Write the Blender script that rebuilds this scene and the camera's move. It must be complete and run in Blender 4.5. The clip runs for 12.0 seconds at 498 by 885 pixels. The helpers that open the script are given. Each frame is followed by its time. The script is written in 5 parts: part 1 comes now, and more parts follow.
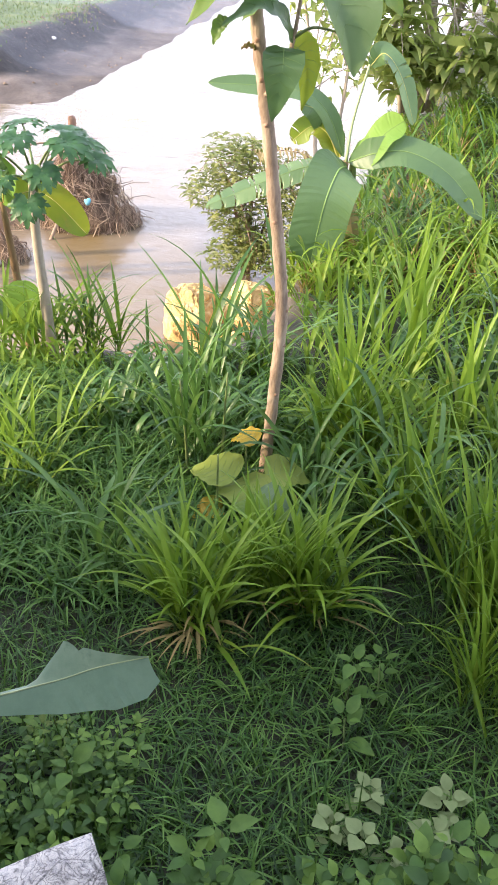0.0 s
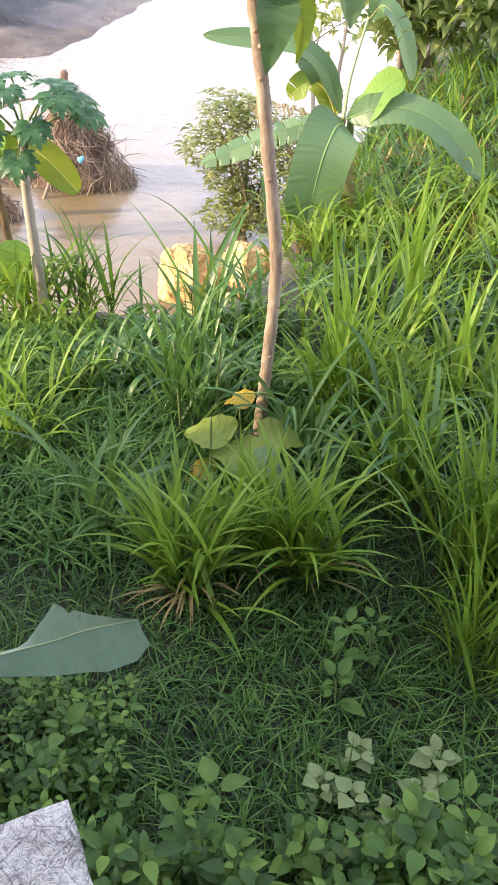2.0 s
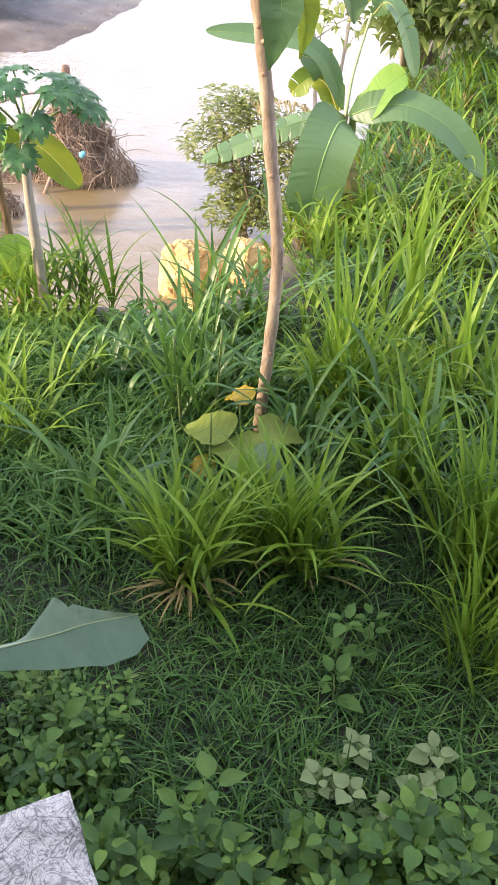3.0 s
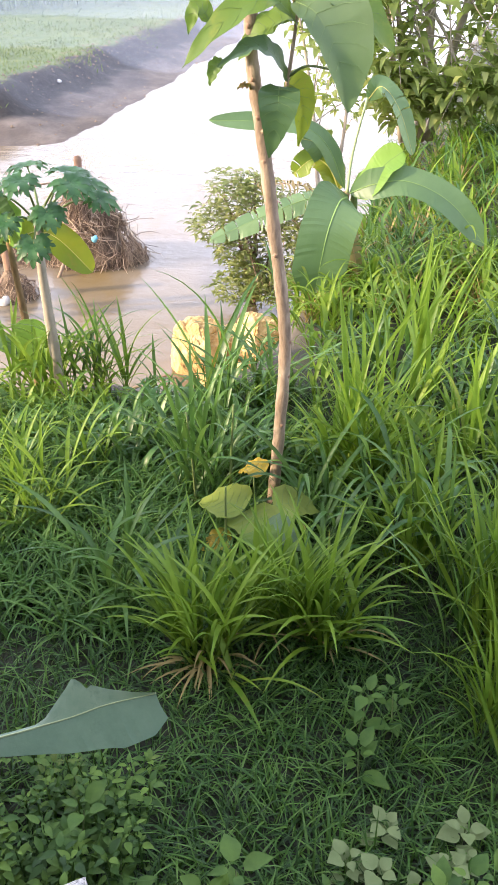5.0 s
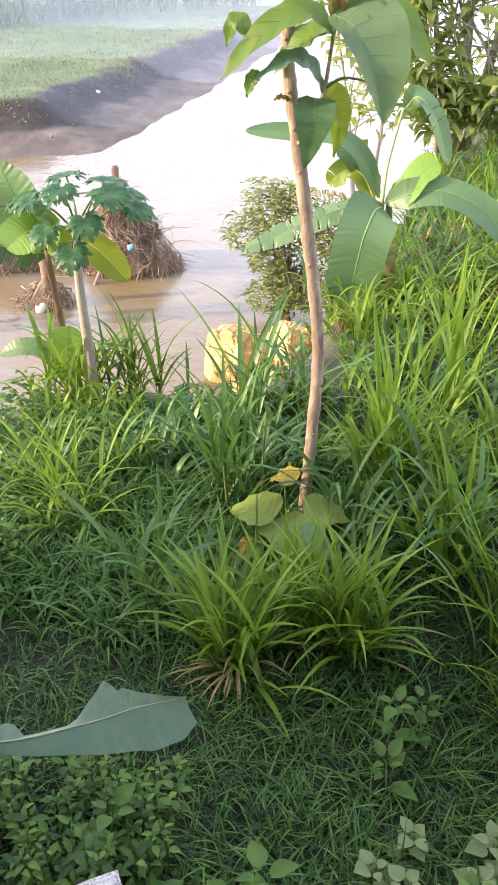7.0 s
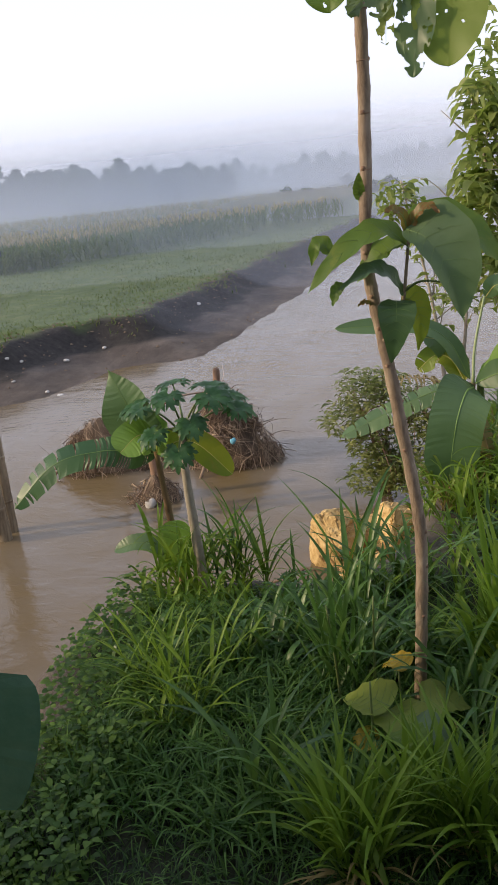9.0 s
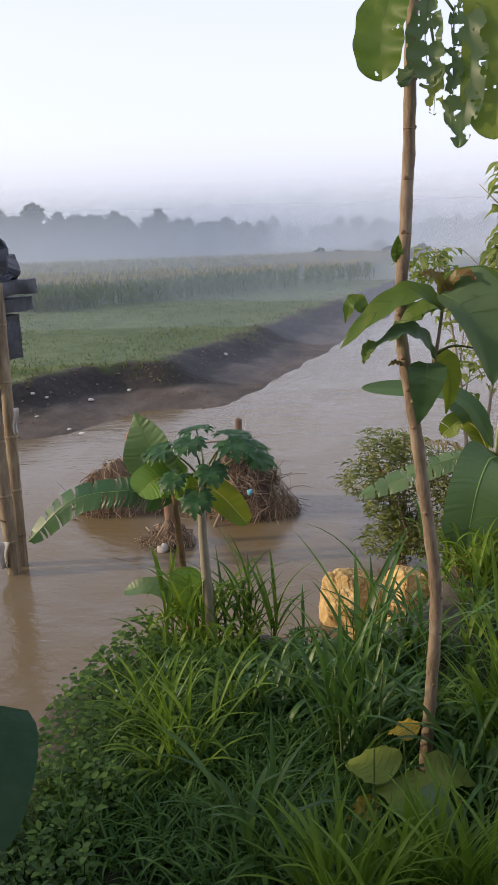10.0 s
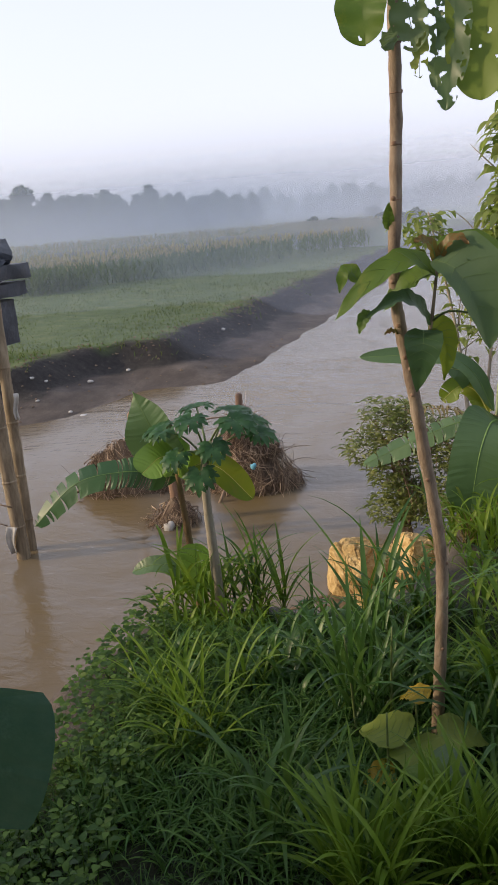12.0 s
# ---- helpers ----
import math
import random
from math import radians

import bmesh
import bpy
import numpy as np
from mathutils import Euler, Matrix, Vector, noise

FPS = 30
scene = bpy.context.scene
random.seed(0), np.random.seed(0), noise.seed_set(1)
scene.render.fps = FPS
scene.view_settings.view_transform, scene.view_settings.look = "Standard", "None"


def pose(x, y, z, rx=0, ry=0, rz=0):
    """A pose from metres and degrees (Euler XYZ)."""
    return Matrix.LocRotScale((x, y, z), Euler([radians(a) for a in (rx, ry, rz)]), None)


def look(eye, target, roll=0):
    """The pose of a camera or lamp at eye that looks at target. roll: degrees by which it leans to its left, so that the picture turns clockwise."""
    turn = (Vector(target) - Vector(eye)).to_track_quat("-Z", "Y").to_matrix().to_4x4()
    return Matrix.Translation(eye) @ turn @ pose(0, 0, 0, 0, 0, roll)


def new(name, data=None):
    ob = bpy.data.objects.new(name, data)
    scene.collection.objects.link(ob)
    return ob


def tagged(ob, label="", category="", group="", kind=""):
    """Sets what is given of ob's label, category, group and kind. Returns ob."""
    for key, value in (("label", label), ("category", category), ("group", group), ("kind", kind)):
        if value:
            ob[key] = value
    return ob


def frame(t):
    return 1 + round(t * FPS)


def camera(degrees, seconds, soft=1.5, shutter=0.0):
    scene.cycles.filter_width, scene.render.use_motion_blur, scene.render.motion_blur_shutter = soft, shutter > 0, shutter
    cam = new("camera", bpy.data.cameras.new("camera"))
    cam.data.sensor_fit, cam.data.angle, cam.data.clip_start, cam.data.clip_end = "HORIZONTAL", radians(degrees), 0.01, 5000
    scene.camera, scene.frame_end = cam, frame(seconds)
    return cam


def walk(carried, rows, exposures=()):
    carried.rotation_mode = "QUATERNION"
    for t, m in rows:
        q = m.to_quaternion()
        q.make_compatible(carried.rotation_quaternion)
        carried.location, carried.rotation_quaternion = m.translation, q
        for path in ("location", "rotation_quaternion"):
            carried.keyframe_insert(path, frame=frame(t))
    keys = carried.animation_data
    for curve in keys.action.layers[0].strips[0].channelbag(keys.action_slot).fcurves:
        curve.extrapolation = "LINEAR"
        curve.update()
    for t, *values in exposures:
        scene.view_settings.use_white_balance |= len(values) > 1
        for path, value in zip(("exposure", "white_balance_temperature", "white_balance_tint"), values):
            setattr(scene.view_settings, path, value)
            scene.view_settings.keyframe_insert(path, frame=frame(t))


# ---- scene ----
cam = camera(34.5, 12.0)
PATH = [
    (0, (0.007, 0.299, 2.481), (-0.026, 1.959, 1.365), 2.8),
    (0.5, (0.01, 0.31, 2.472), (-0.035, 1.942, 1.317), 2.5),
    (1, (0.014, 0.311, 2.471), (-0.041, 1.93, 1.298), 2.4),
    (1.5, (0.022, 0.313, 2.469), (-0.008, 1.931, 1.294), 2.7),
    (2, (0.021, 0.319, 2.466), (0.002, 1.926, 1.276), 3.2),
    (2.5, (0.018, 0.319, 2.46), (0.003, 1.914, 1.253), 3.8),
    (3, (0.017, 0.317, 2.462), (0.001, 1.92, 1.266), 3.7),
    (3.2, (0.019, 0.32, 2.464), (0.003, 1.931, 1.279), 3.4),
    (5, (0.032, 0.296, 2.495), (-0.035, 1.994, 1.44), 0.7),
    (5.5, (0.015, 0.288, 2.5), (-0.058, 2.002, 1.473), 1.7),
    (6, (0.022, 0.286, 2.504), (-0.058, 1.996, 1.47), 1.2),
    (6.5, (0.012, 0.281, 2.513), (-0.075, 1.989, 1.475), 1.2),
    (7, (0.031, 0.279, 2.505), (-0.115, 1.982, 1.467), 0.1),
    (7.5, (0.044, 0.282, 2.507), (-0.049, 2.099, 1.675), -0.4),
    (7.7, (0.041, 0.276, 2.51), (-0.016, 2.124, 1.747), 1.7),
    (9.3, (0.055, 0.184, 2.566), (-0.382, 2.039, 1.961), -7.1),
    (9.5, (0.049, 0.182, 2.565), (-0.378, 2.034, 1.942), -6.7),
    (10, (0.03, 0.191, 2.55), (-0.417, 2.08, 2.067), -2.0),
    (10.5, (0.041, 0.194, 2.555), (-0.402, 2.063, 1.997), -4.5),
    (11, (0.036, 0.188, 2.555), (-0.386, 2.055, 1.973), -4.1),
    (11.5, (0.043, 0.18, 2.56), (-0.39, 2.053, 2.008), -4.5),
    (12, (0.041, 0.187, 2.557), (-0.412, 2.057, 2.012), -4.8),
]
walk(cam, [(t, look(eye, target, roll)) for t, eye, target, roll in PATH],
     exposures=[(0, 0.86, 6500, 17), (7.0, 0.83, 6500, 17), (7.5, 0.62, 6500, 16), (7.7, 0.44, 6500, 16), (9.3, -0.98, 6600, 14), (12, -1.02, 6600, 14)])

# ---------------------------------------------------------------- light
SUN_FROM = Vector((-0.92, -0.26, 0.40)).normalized()
world = bpy.data.worlds.new("sky")
scene.world = world
world.use_nodes = True
wn = world.node_tree.nodes
sky = wn.new("ShaderNodeTexSky")
sky.sky_type = "NISHITA"
sky.sun_disc = False
sky.sun_elevation = math.asin(SUN_FROM.z)
sky.sun_rotation = math.atan2(SUN_FROM.x, SUN_FROM.y)
sky.dust_density = 3.0
sky.air_density = 1.2
wn["Background"].inputs[1].default_value = 0.12
world.node_tree.links.new(sky.outputs[0], wn["Background"].inputs[0])
haze = wn.new("ShaderNodeBackground")  # high thin haze that whitens the whole morning sky
haze.inputs[0].default_value = (0.885, 0.935, 1.12, 1)
updir = wn.new("ShaderNodeTexCoord")
height = wn.new("ShaderNodeSeparateXYZ")
thin = wn.new("ShaderNodeMapRange")  # the haze is thick and bright low down and thins towards the zenith
thin.interpolation_type = "SMOOTHSTEP"
thin.inputs[1].default_value, thin.inputs[2].default_value = 0.15, 0.85
thin.inputs[3].default_value, thin.inputs[4].default_value = 1.72, 1.05
world.node_tree.links.new(updir.outputs["Generated"], height.inputs[0])
world.node_tree.links.new(height.outputs[2], thin.inputs[0])
world.node_tree.links.new(thin.outputs[0], haze.inputs[1])
both = wn.new("ShaderNodeAddShader")
world.node_tree.links.new(wn["Background"].outputs[0], both.inputs[0])
world.node_tree.links.new(haze.outputs[0], both.inputs[1])
world.node_tree.links.new(both.outputs[0], wn["World Output"].inputs[0])
sun_data = bpy.data.lights.new("sun", "SUN")
sun_data.energy, sun_data.angle, sun_data.color = 5.0, radians(1.5), (1.0, 0.80, 0.52)
sun = new("sun", sun_data)
sun.matrix_world = look(SUN_FROM * 60, (0, 0, 0))

WATER = -1.3


# ---------------------------------------------------------------- materials
def material(name):
    m = bpy.data.materials.new(name)
    m.use_nodes = True
    n, l = m.node_tree.nodes, m.node_tree.links
    return m, n, l, n["Principled BSDF"], n["Material Output"]


def ramp(n, l, fac, stops):
    r = n.new("ShaderNodeValToRGB")
    e = r.color_ramp.elements
    while len(e) < len(stops):
        e.new(0.5)
    for i, (p, c) in enumerate(stops):
        e[i].position, e[i].color = p, (*c, 1)
    l.new(fac, r.inputs[0])
    return r.outputs[0]


def noise_tex(n, l, scale, detail=4.0, rough=0.6, stretch=None, distort=0.0):
    tc = n.new("ShaderNodeTexCoord")
    src = tc.outputs["Object"]
    if stretch:
        mp = n.new("ShaderNodeMapping")
        mp.inputs["Scale"].default_value = stretch
        l.new(src, mp.inputs[0])
        src = mp.outputs[0]
    t = n.new("ShaderNodeTexNoise")
    t.inputs["Scale"].default_value, t.inputs["Detail"].default_value = scale, detail
    t.inputs["Roughness"].default_value, t.inputs["Distortion"].default_value = rough, distort
    l.new(src, t.inputs["Vector"])
    return t.outputs["Fac"]


def mix_col(n, l, fac, a, b, mode="MIX"):
    x = n.new("ShaderNodeMix")
    x.data_type, x.blend_type = "RGBA", mode
    for sock, v in ((x.inputs[0], fac), (x.inputs[6], a), (x.inputs[7], b)):
        if isinstance(v, (int, float)):
            sock.default_value = v
        elif isinstance(v, tuple):
            sock.default_value = (*v, 1)
        else:
            l.new(v, sock)
    return x.outputs[2]


def bump(n, l, height, strength, dist, target):
    b = n.new("ShaderNodeBump")
    b.inputs["Strength"].default_value, b.inputs["Distance"].default_value = strength, dist
    l.new(height, b.inputs["Height"])
    l.new(b.outputs[0], target.inputs["Normal"])


def leaf_mat(name, dark, mid, light, rough=0.45, through_light=0.35, spots=None, scale=14.0):
    """Foliage: colour varies from leaf to leaf and in blotches; part of the light passes through."""
    m, n, l, p, out = material(name)
    g = n.new("ShaderNodeNewGeometry")
    f = noise_tex(n, l, scale, 5, 0.65)
    mx = n.new("ShaderNodeMath")
    mx.operation = "MULTIPLY_ADD"
    mx.inputs[1].default_value = 0.55
    l.new(g.outputs["Random Per Island"], mx.inputs[0])
    sc = n.new("ShaderNodeMath")
    sc.operation = "MULTIPLY"
    sc.inputs[1].default_value = 0.5
    l.new(f, sc.inputs[0])
    l.new(sc.outputs[0], mx.inputs[2])
    col = ramp(n, l, mx.outputs[0], [(0.15, dark), (0.5, mid), (0.85, light)])
    if spots:
        s = noise_tex(n, l, scale * 0.35, 6, 0.75)
        sf = ramp(n, l, s, [(0.58, (0, 0, 0)), (0.72, (1, 1, 1))])
        col = mix_col(n, l, sf, col, spots)
    l.new(col, p.inputs["Base Color"])
    p.inputs["Roughness"].default_value = rough
    p.inputs["Specular IOR Level"].default_value = 0.38
    fine = noise_tex(n, l, scale * 6, 4, 0.6)
    bump(n, l, fine, 0.25, 0.004, p)
    tr = n.new("ShaderNodeBsdfTranslucent")
    tc = mix_col(n, l, 0.5, col, (0.22, 0.33, 0.05), "MIX")
    l.new(tc, tr.inputs[0])
    mixs = n.new("ShaderNodeMixShader")
    mixs.inputs[0].default_value = through_light
    l.new(p.outputs[0], mixs.inputs[1])
    l.new(tr.outputs[0], mixs.inputs[2])
    l.new(mixs.outputs[0], out.inputs[0])
    return m


def solid_mat(name, stops, scale, rough=0.85, bump_scale=None, strength=0.5, dist=0.01, stretch=None, spec=0.3):
    """Bark, soil, stone: a noise ramp with a finer relief."""
    m, n, l, p, out = material(name)
    f = noise_tex(n, l, scale, 8, 0.65, stretch, 0.4)
    col = ramp(n, l, f, stops)
    oi = n.new("ShaderNodeObjectInfo")
    hv = n.new("ShaderNodeHueSaturation")
    mr = n.new("ShaderNodeMapRange")
    mr.inputs[3].default_value, mr.inputs[4].default_value = 0.8, 1.2
    l.new(oi.outputs["Random"], mr.inputs[0])
    l.new(mr.outputs[0], hv.inputs["Value"])
    l.new(col, hv.inputs["Color"])
    l.new(hv.outputs[0], p.inputs["Base Color"])
    p.inputs["Roughness"].default_value = rough
    p.inputs["Specular IOR Level"].default_value = spec
    h = noise_tex(n, l, bump_scale or scale * 4, 6, 0.7, stretch)
    bump(n, l, h, strength, dist, p)
    return m


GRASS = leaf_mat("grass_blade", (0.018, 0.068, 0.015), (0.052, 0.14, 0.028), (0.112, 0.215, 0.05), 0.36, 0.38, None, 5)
# brighter copy of GRASS: sunlight on clumps is put into its yellow-green
GRASS_BRIGHT = leaf_mat("grass_blade_sunlit", (0.055, 0.13, 0.010), (0.125, 0.24, 0.017), (0.225, 0.335, 0.032), 0.45, 0.45, (0.30, 0.24, 0.05), 5)
# shade between blades and highlights on them are put into this wide tone range
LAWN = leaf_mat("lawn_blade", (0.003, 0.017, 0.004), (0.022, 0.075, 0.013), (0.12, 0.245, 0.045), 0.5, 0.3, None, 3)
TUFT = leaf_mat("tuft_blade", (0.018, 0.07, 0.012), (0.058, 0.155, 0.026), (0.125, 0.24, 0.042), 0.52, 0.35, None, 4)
STRAW = leaf_mat("dry_blade", (0.16, 0.12, 0.04), (0.264, 0.2, 0.072), (0.336, 0.272, 0.128), 0.7, 0.25, None, 5)
BANANA = leaf_mat("banana_leaf", (0.065, 0.135, 0.06), (0.098, 0.18, 0.08), (0.14, 0.235, 0.105), 0.38, 0.28, None, 6)
BANANA_DARK = leaf_mat("dark_banana_leaf", (0.02, 0.075, 0.028), (0.036, 0.11, 0.04), (0.065, 0.155, 0.055), 0.36, 0.25, None, 6)
# dark teal deepened for shade; the lighter spots are painted sheen
BANANA_BLUE = leaf_mat("sheened_banana_leaf", (0.018, 0.08, 0.07), (0.04, 0.125, 0.105), (0.10, 0.20, 0.16), 0.28, 0.2, (0.085, 0.20, 0.175), 12)
# pale grey here is the sky's sheen on the leaf, put into the colour
BANANA_SHEEN = leaf_mat("skylit_banana_leaf", (0.07, 0.14, 0.10), (0.14, 0.225, 0.16), (0.27, 0.35, 0.26), 0.28, 0.15, (0.085, 0.15, 0.11), 14)
BANANA_PALE = leaf_mat("young_backlit_banana_leaf", (0.10, 0.22, 0.04), (0.19, 0.35, 0.06), (0.28, 0.45, 0.10), 0.35, 0.4, None, 6)
BANANA_YELLOW = leaf_mat("ageing_backlit_banana_leaf", (0.112, 0.192, 0.016), (0.208, 0.272, 0.016), (0.336, 0.32, 0.024), 0.4, 0.45, (0.30, 0.20, 0.03), 6)
TEAK = leaf_mat("teak_leaf", (0.035, 0.10, 0.016), (0.085, 0.17, 0.022), (0.19, 0.27, 0.035), 0.48, 0.42, (0.26, 0.27, 0.03), 7)
TEAK_DARK = leaf_mat("dark_teak_leaf", (0.022, 0.07, 0.028), (0.045, 0.105, 0.042), (0.08, 0.15, 0.055), 0.42, 0.25, None, 6)
# lighter copy of TEAK: sun on the crown leaves put into its yellow-green
TEAK_SUN = leaf_mat("yellow_green_sunlit_teak", (0.13, 0.20, 0.03), (0.21, 0.28, 0.05), (0.32, 0.37, 0.09), 0.5, 0.4, (0.10, 0.17, 0.03), 5)
TEAK_GREY = leaf_mat("dull_teak_leaf", (0.055, 0.115, 0.055), (0.10, 0.17, 0.08), (0.16, 0.23, 0.11), 0.4, 0.3, (0.22, 0.24, 0.05), 5)
TREE_LEAF = leaf_mat("tree_leaf", (0.15, 0.22, 0.06), (0.30, 0.37, 0.10), (0.46, 0.50, 0.18), 0.45, 0.6, None, 2.0)
BUSH_LEAF = leaf_mat("bush_leaf", (0.12, 0.16, 0.045), (0.24, 0.28, 0.09), (0.40, 0.41, 0.17), 0.45, 0.45, None, 3.0)
PAPAYA = leaf_mat("papaya_leaf", (0.016, 0.07, 0.022), (0.032, 0.11, 0.034), (0.07, 0.17, 0.05), 0.45, 0.25, None, 8)
WEED = leaf_mat("weed_leaf", (0.012, 0.045, 0.009), (0.048, 0.12, 0.018), (0.16, 0.275, 0.04), 0.58, 0.38, (0.16, 0.21, 0.04), 14)
WEED_PALE = leaf_mat("pale_weed_leaf", (0.09, 0.145, 0.05), (0.145, 0.20, 0.075), (0.20, 0.25, 0.105), 0.7, 0.2, None, 20)
YELLOW = leaf_mat("yellow_leaf", (0.36, 0.24, 0.02), (0.48, 0.33, 0.03), (0.55, 0.40, 0.05), 0.5, 0.45, (0.25, 0.14, 0.03), 14)
RED_LEAF = leaf_mat("young_red_leaf", (0.14, 0.06, 0.02), (0.20, 0.10, 0.03), (0.22, 0.15, 0.04), 0.4, 0.35, None, 14)
CORN = leaf_mat("corn_leaf", (0.042, 0.078, 0.022), (0.06, 0.10, 0.03), (0.088, 0.13, 0.042), 0.6, 0.3, None, 1)
TASSEL = leaf_mat("corn_tassel", (0.26, 0.21, 0.11), (0.34, 0.27, 0.15), (0.42, 0.34, 0.2), 0.7, 0.3, None, 1)
FIELD_GRASS = leaf_mat("field_grass", (0.06, 0.10, 0.027), (0.092, 0.135, 0.037), (0.15, 0.175, 0.056), 0.7, 0.3, None, 0.4)
WOODS = leaf_mat("woods_leaf", (0.02, 0.05, 0.015), (0.04, 0.075, 0.02), (0.06, 0.10, 0.03), 0.6, 0.2, None, 0.2)
RIB = solid_mat("leaf_rib", [(0.3, (0.12, 0.22, 0.06)), (0.7, (0.19, 0.29, 0.09))], 20, 0.5, 80, 0.2, 0.001)
RIB_YELLOW = solid_mat("yellow_rib", [(0.3, (0.42, 0.40, 0.10)), (0.7, (0.55, 0.50, 0.18))], 20, 0.5, 80, 0.2, 0.001)
RIB_PALE = solid_mat("pale_rib", [(0.3, (0.30, 0.38, 0.20)), (0.7, (0.40, 0.48, 0.26))], 20, 0.5, 80, 0.2, 0.001)
VEIN = solid_mat("leaf_vein", [(0.3, (0.10, 0.175, 0.055)), (0.7, (0.145, 0.22, 0.075))], 20, 0.5, 80, 0.2, 0.001)
PETIOLE = solid_mat("petiole", [(0.3, (0.10, 0.16, 0.05)), (0.7, (0.18, 0.22, 0.08))], 20, 0.5, 80, 0.2, 0.001)
PSEUDOSTEM = solid_mat("banana_stem", [(0.3, (0.07, 0.045, 0.025)), (0.5, (0.19, 0.12, 0.06)), (0.72, (0.13, 0.14, 0.05))], 9, 0.75, 40, 0.9, 0.006, (1, 1, 0.25))
BARK = solid_mat("sapling_bark", [(0.28, (0.15, 0.105, 0.075)), (0.48, (0.33, 0.25, 0.18)), (0.72, (0.50, 0.40, 0.30))], 20, 0.85, 70, 0.9, 0.006, (1, 1, 0.35))
BARK_GREY = solid_mat("papaya_bark", [(0.25, (0.22, 0.19, 0.14)), (0.5, (0.36, 0.31, 0.24)), (0.75, (0.46, 0.42, 0.34))], 9, 0.8, 60, 0.6, 0.004, (1, 1, 0.5))
BAMBOO = solid_mat("weathered_bamboo", [(0.28, (0.09, 0.068, 0.048)), (0.5, (0.31, 0.245, 0.165)), (0.72, (0.50, 0.41, 0.285))], 4, 0.7, 40, 0.6, 0.004, (3, 3, 0.5))
POST_WOOD = solid_mat("weathered_post", [(0.25, (0.16, 0.10, 0.07)), (0.5, (0.30, 0.19, 0.13)), (0.75, (0.40, 0.28, 0.2))], 6, 0.85, 30, 0.8, 0.006, (2, 2, 0.3))
DEBRIS = solid_mat("flood_debris", [(0.25, (0.09, 0.065, 0.05)), (0.5, (0.19, 0.14, 0.10)), (0.75, (0.34, 0.26, 0.18))], 7, 0.95, 35, 1.0, 0.02)
TWIG = leaf_mat("driftwood", (0.075, 0.05, 0.036), (0.24, 0.165, 0.115), (0.60, 0.46, 0.32), 0.85, 0.02, None, 4)
ROCK = solid_mat("limestone", [(0.3, (0.22, 0.13, 0.05)), (0.43, (0.54, 0.36, 0.145)), (0.68, (0.76, 0.57, 0.28))], 9, 0.9, 22, 0.9, 0.02)
TARP = solid_mat("dark_plastic", [(0.25, (0.010, 0.014, 0.022)), (0.5, (0.028, 0.037, 0.054)), (0.8, (0.085, 0.10, 0.135))], 5, 0.5, 12, 0.6, 0.02, None, 0.5)
PLASTER = solid_mat("house_plaster", [(0.3, (0.45, 0.43, 0.40)), (0.7, (0.6, 0.58, 0.54))], 3, 0.9)
RAG = solid_mat("white_rag", [(0.3, (0.45, 0.43, 0.40)), (0.7, (0.7, 0.68, 0.64))], 9, 0.9)
RAG_GREY = solid_mat("shore_gravel", [(0.3, (0.08, 0.07, 0.06)), (0.5, (0.2, 0.18, 0.16)), (0.72, (0.5, 0.47, 0.42))], 5, 0.9)
BLUE_PLASTIC = solid_mat("blue_plastic", [(0.3, (0.10, 0.42, 0.60)), (0.7, (0.25, 0.60, 0.72))], 9, 0.4)


def concrete_mat():
    m, n, l, p, out = material("lichened_whitewash")
    big = noise_tex(n, l, 17, 9, 0.8)
    fine = noise_tex(n, l, 150, 10, 0.85, None, 0.25)
    base = ramp(n, l, fine, [(0.36, (0.25, 0.24, 0.24)), (0.44, (0.55, 0.54, 0.54)), (0.52, (0.78, 0.755, 0.71)), (0.75, (0.84, 0.815, 0.77))])
    stain = ramp(n, l, big, [(0.38, (0.10, 0.095, 0.095)), (0.42, (0.45, 0.44, 0.43)), (0.48, (0.78, 0.77, 0.76)), (0.56, (1, 1, 1))])
    col = mix_col(n, l, 0.9, base, stain, "MULTIPLY")
    v = n.new("ShaderNodeTexVoronoi")
    v.feature = "DISTANCE_TO_EDGE"
    v.inputs["Scale"].default_value = 17
    tc = n.new("ShaderNodeTexCoord")
    l.new(tc.outputs["Object"], v.inputs["Vector"])
    crack = ramp(n, l, v.outputs["Distance"], [(0.0, (0.08, 0.08, 0.08)), (0.011, (1, 1, 1)), (1.0, (1, 1, 1))])
    col = mix_col(n, l, 0.6, col, crack, "MULTIPLY")
    rings = ramp(n, l, noise_tex(n, l, 46, 4, 0.5, None, 0.7), [(0.36, (1, 1, 1)), (0.385, (0.1, 0.095, 0.095)), (0.41, (1, 1, 1)), (0.455, (1, 1, 1)), (0.475, (0.13, 0.12, 0.12)), (0.495, (1, 1, 1)), (0.545, (1, 1, 1)), (0.56, (0.16, 0.15, 0.15)), (0.58, (1, 1, 1)), (0.625, (1, 1, 1)), (0.64, (0.22, 0.21, 0.21)), (0.66, (1, 1, 1))])
    l.new(mix_col(n, l, 0.68, col, rings, "MULTIPLY"), p.inputs["Base Color"])
    p.inputs["Roughness"].default_value = 0.95
    bump(n, l, fine, 0.9, 0.006, p)
    return m


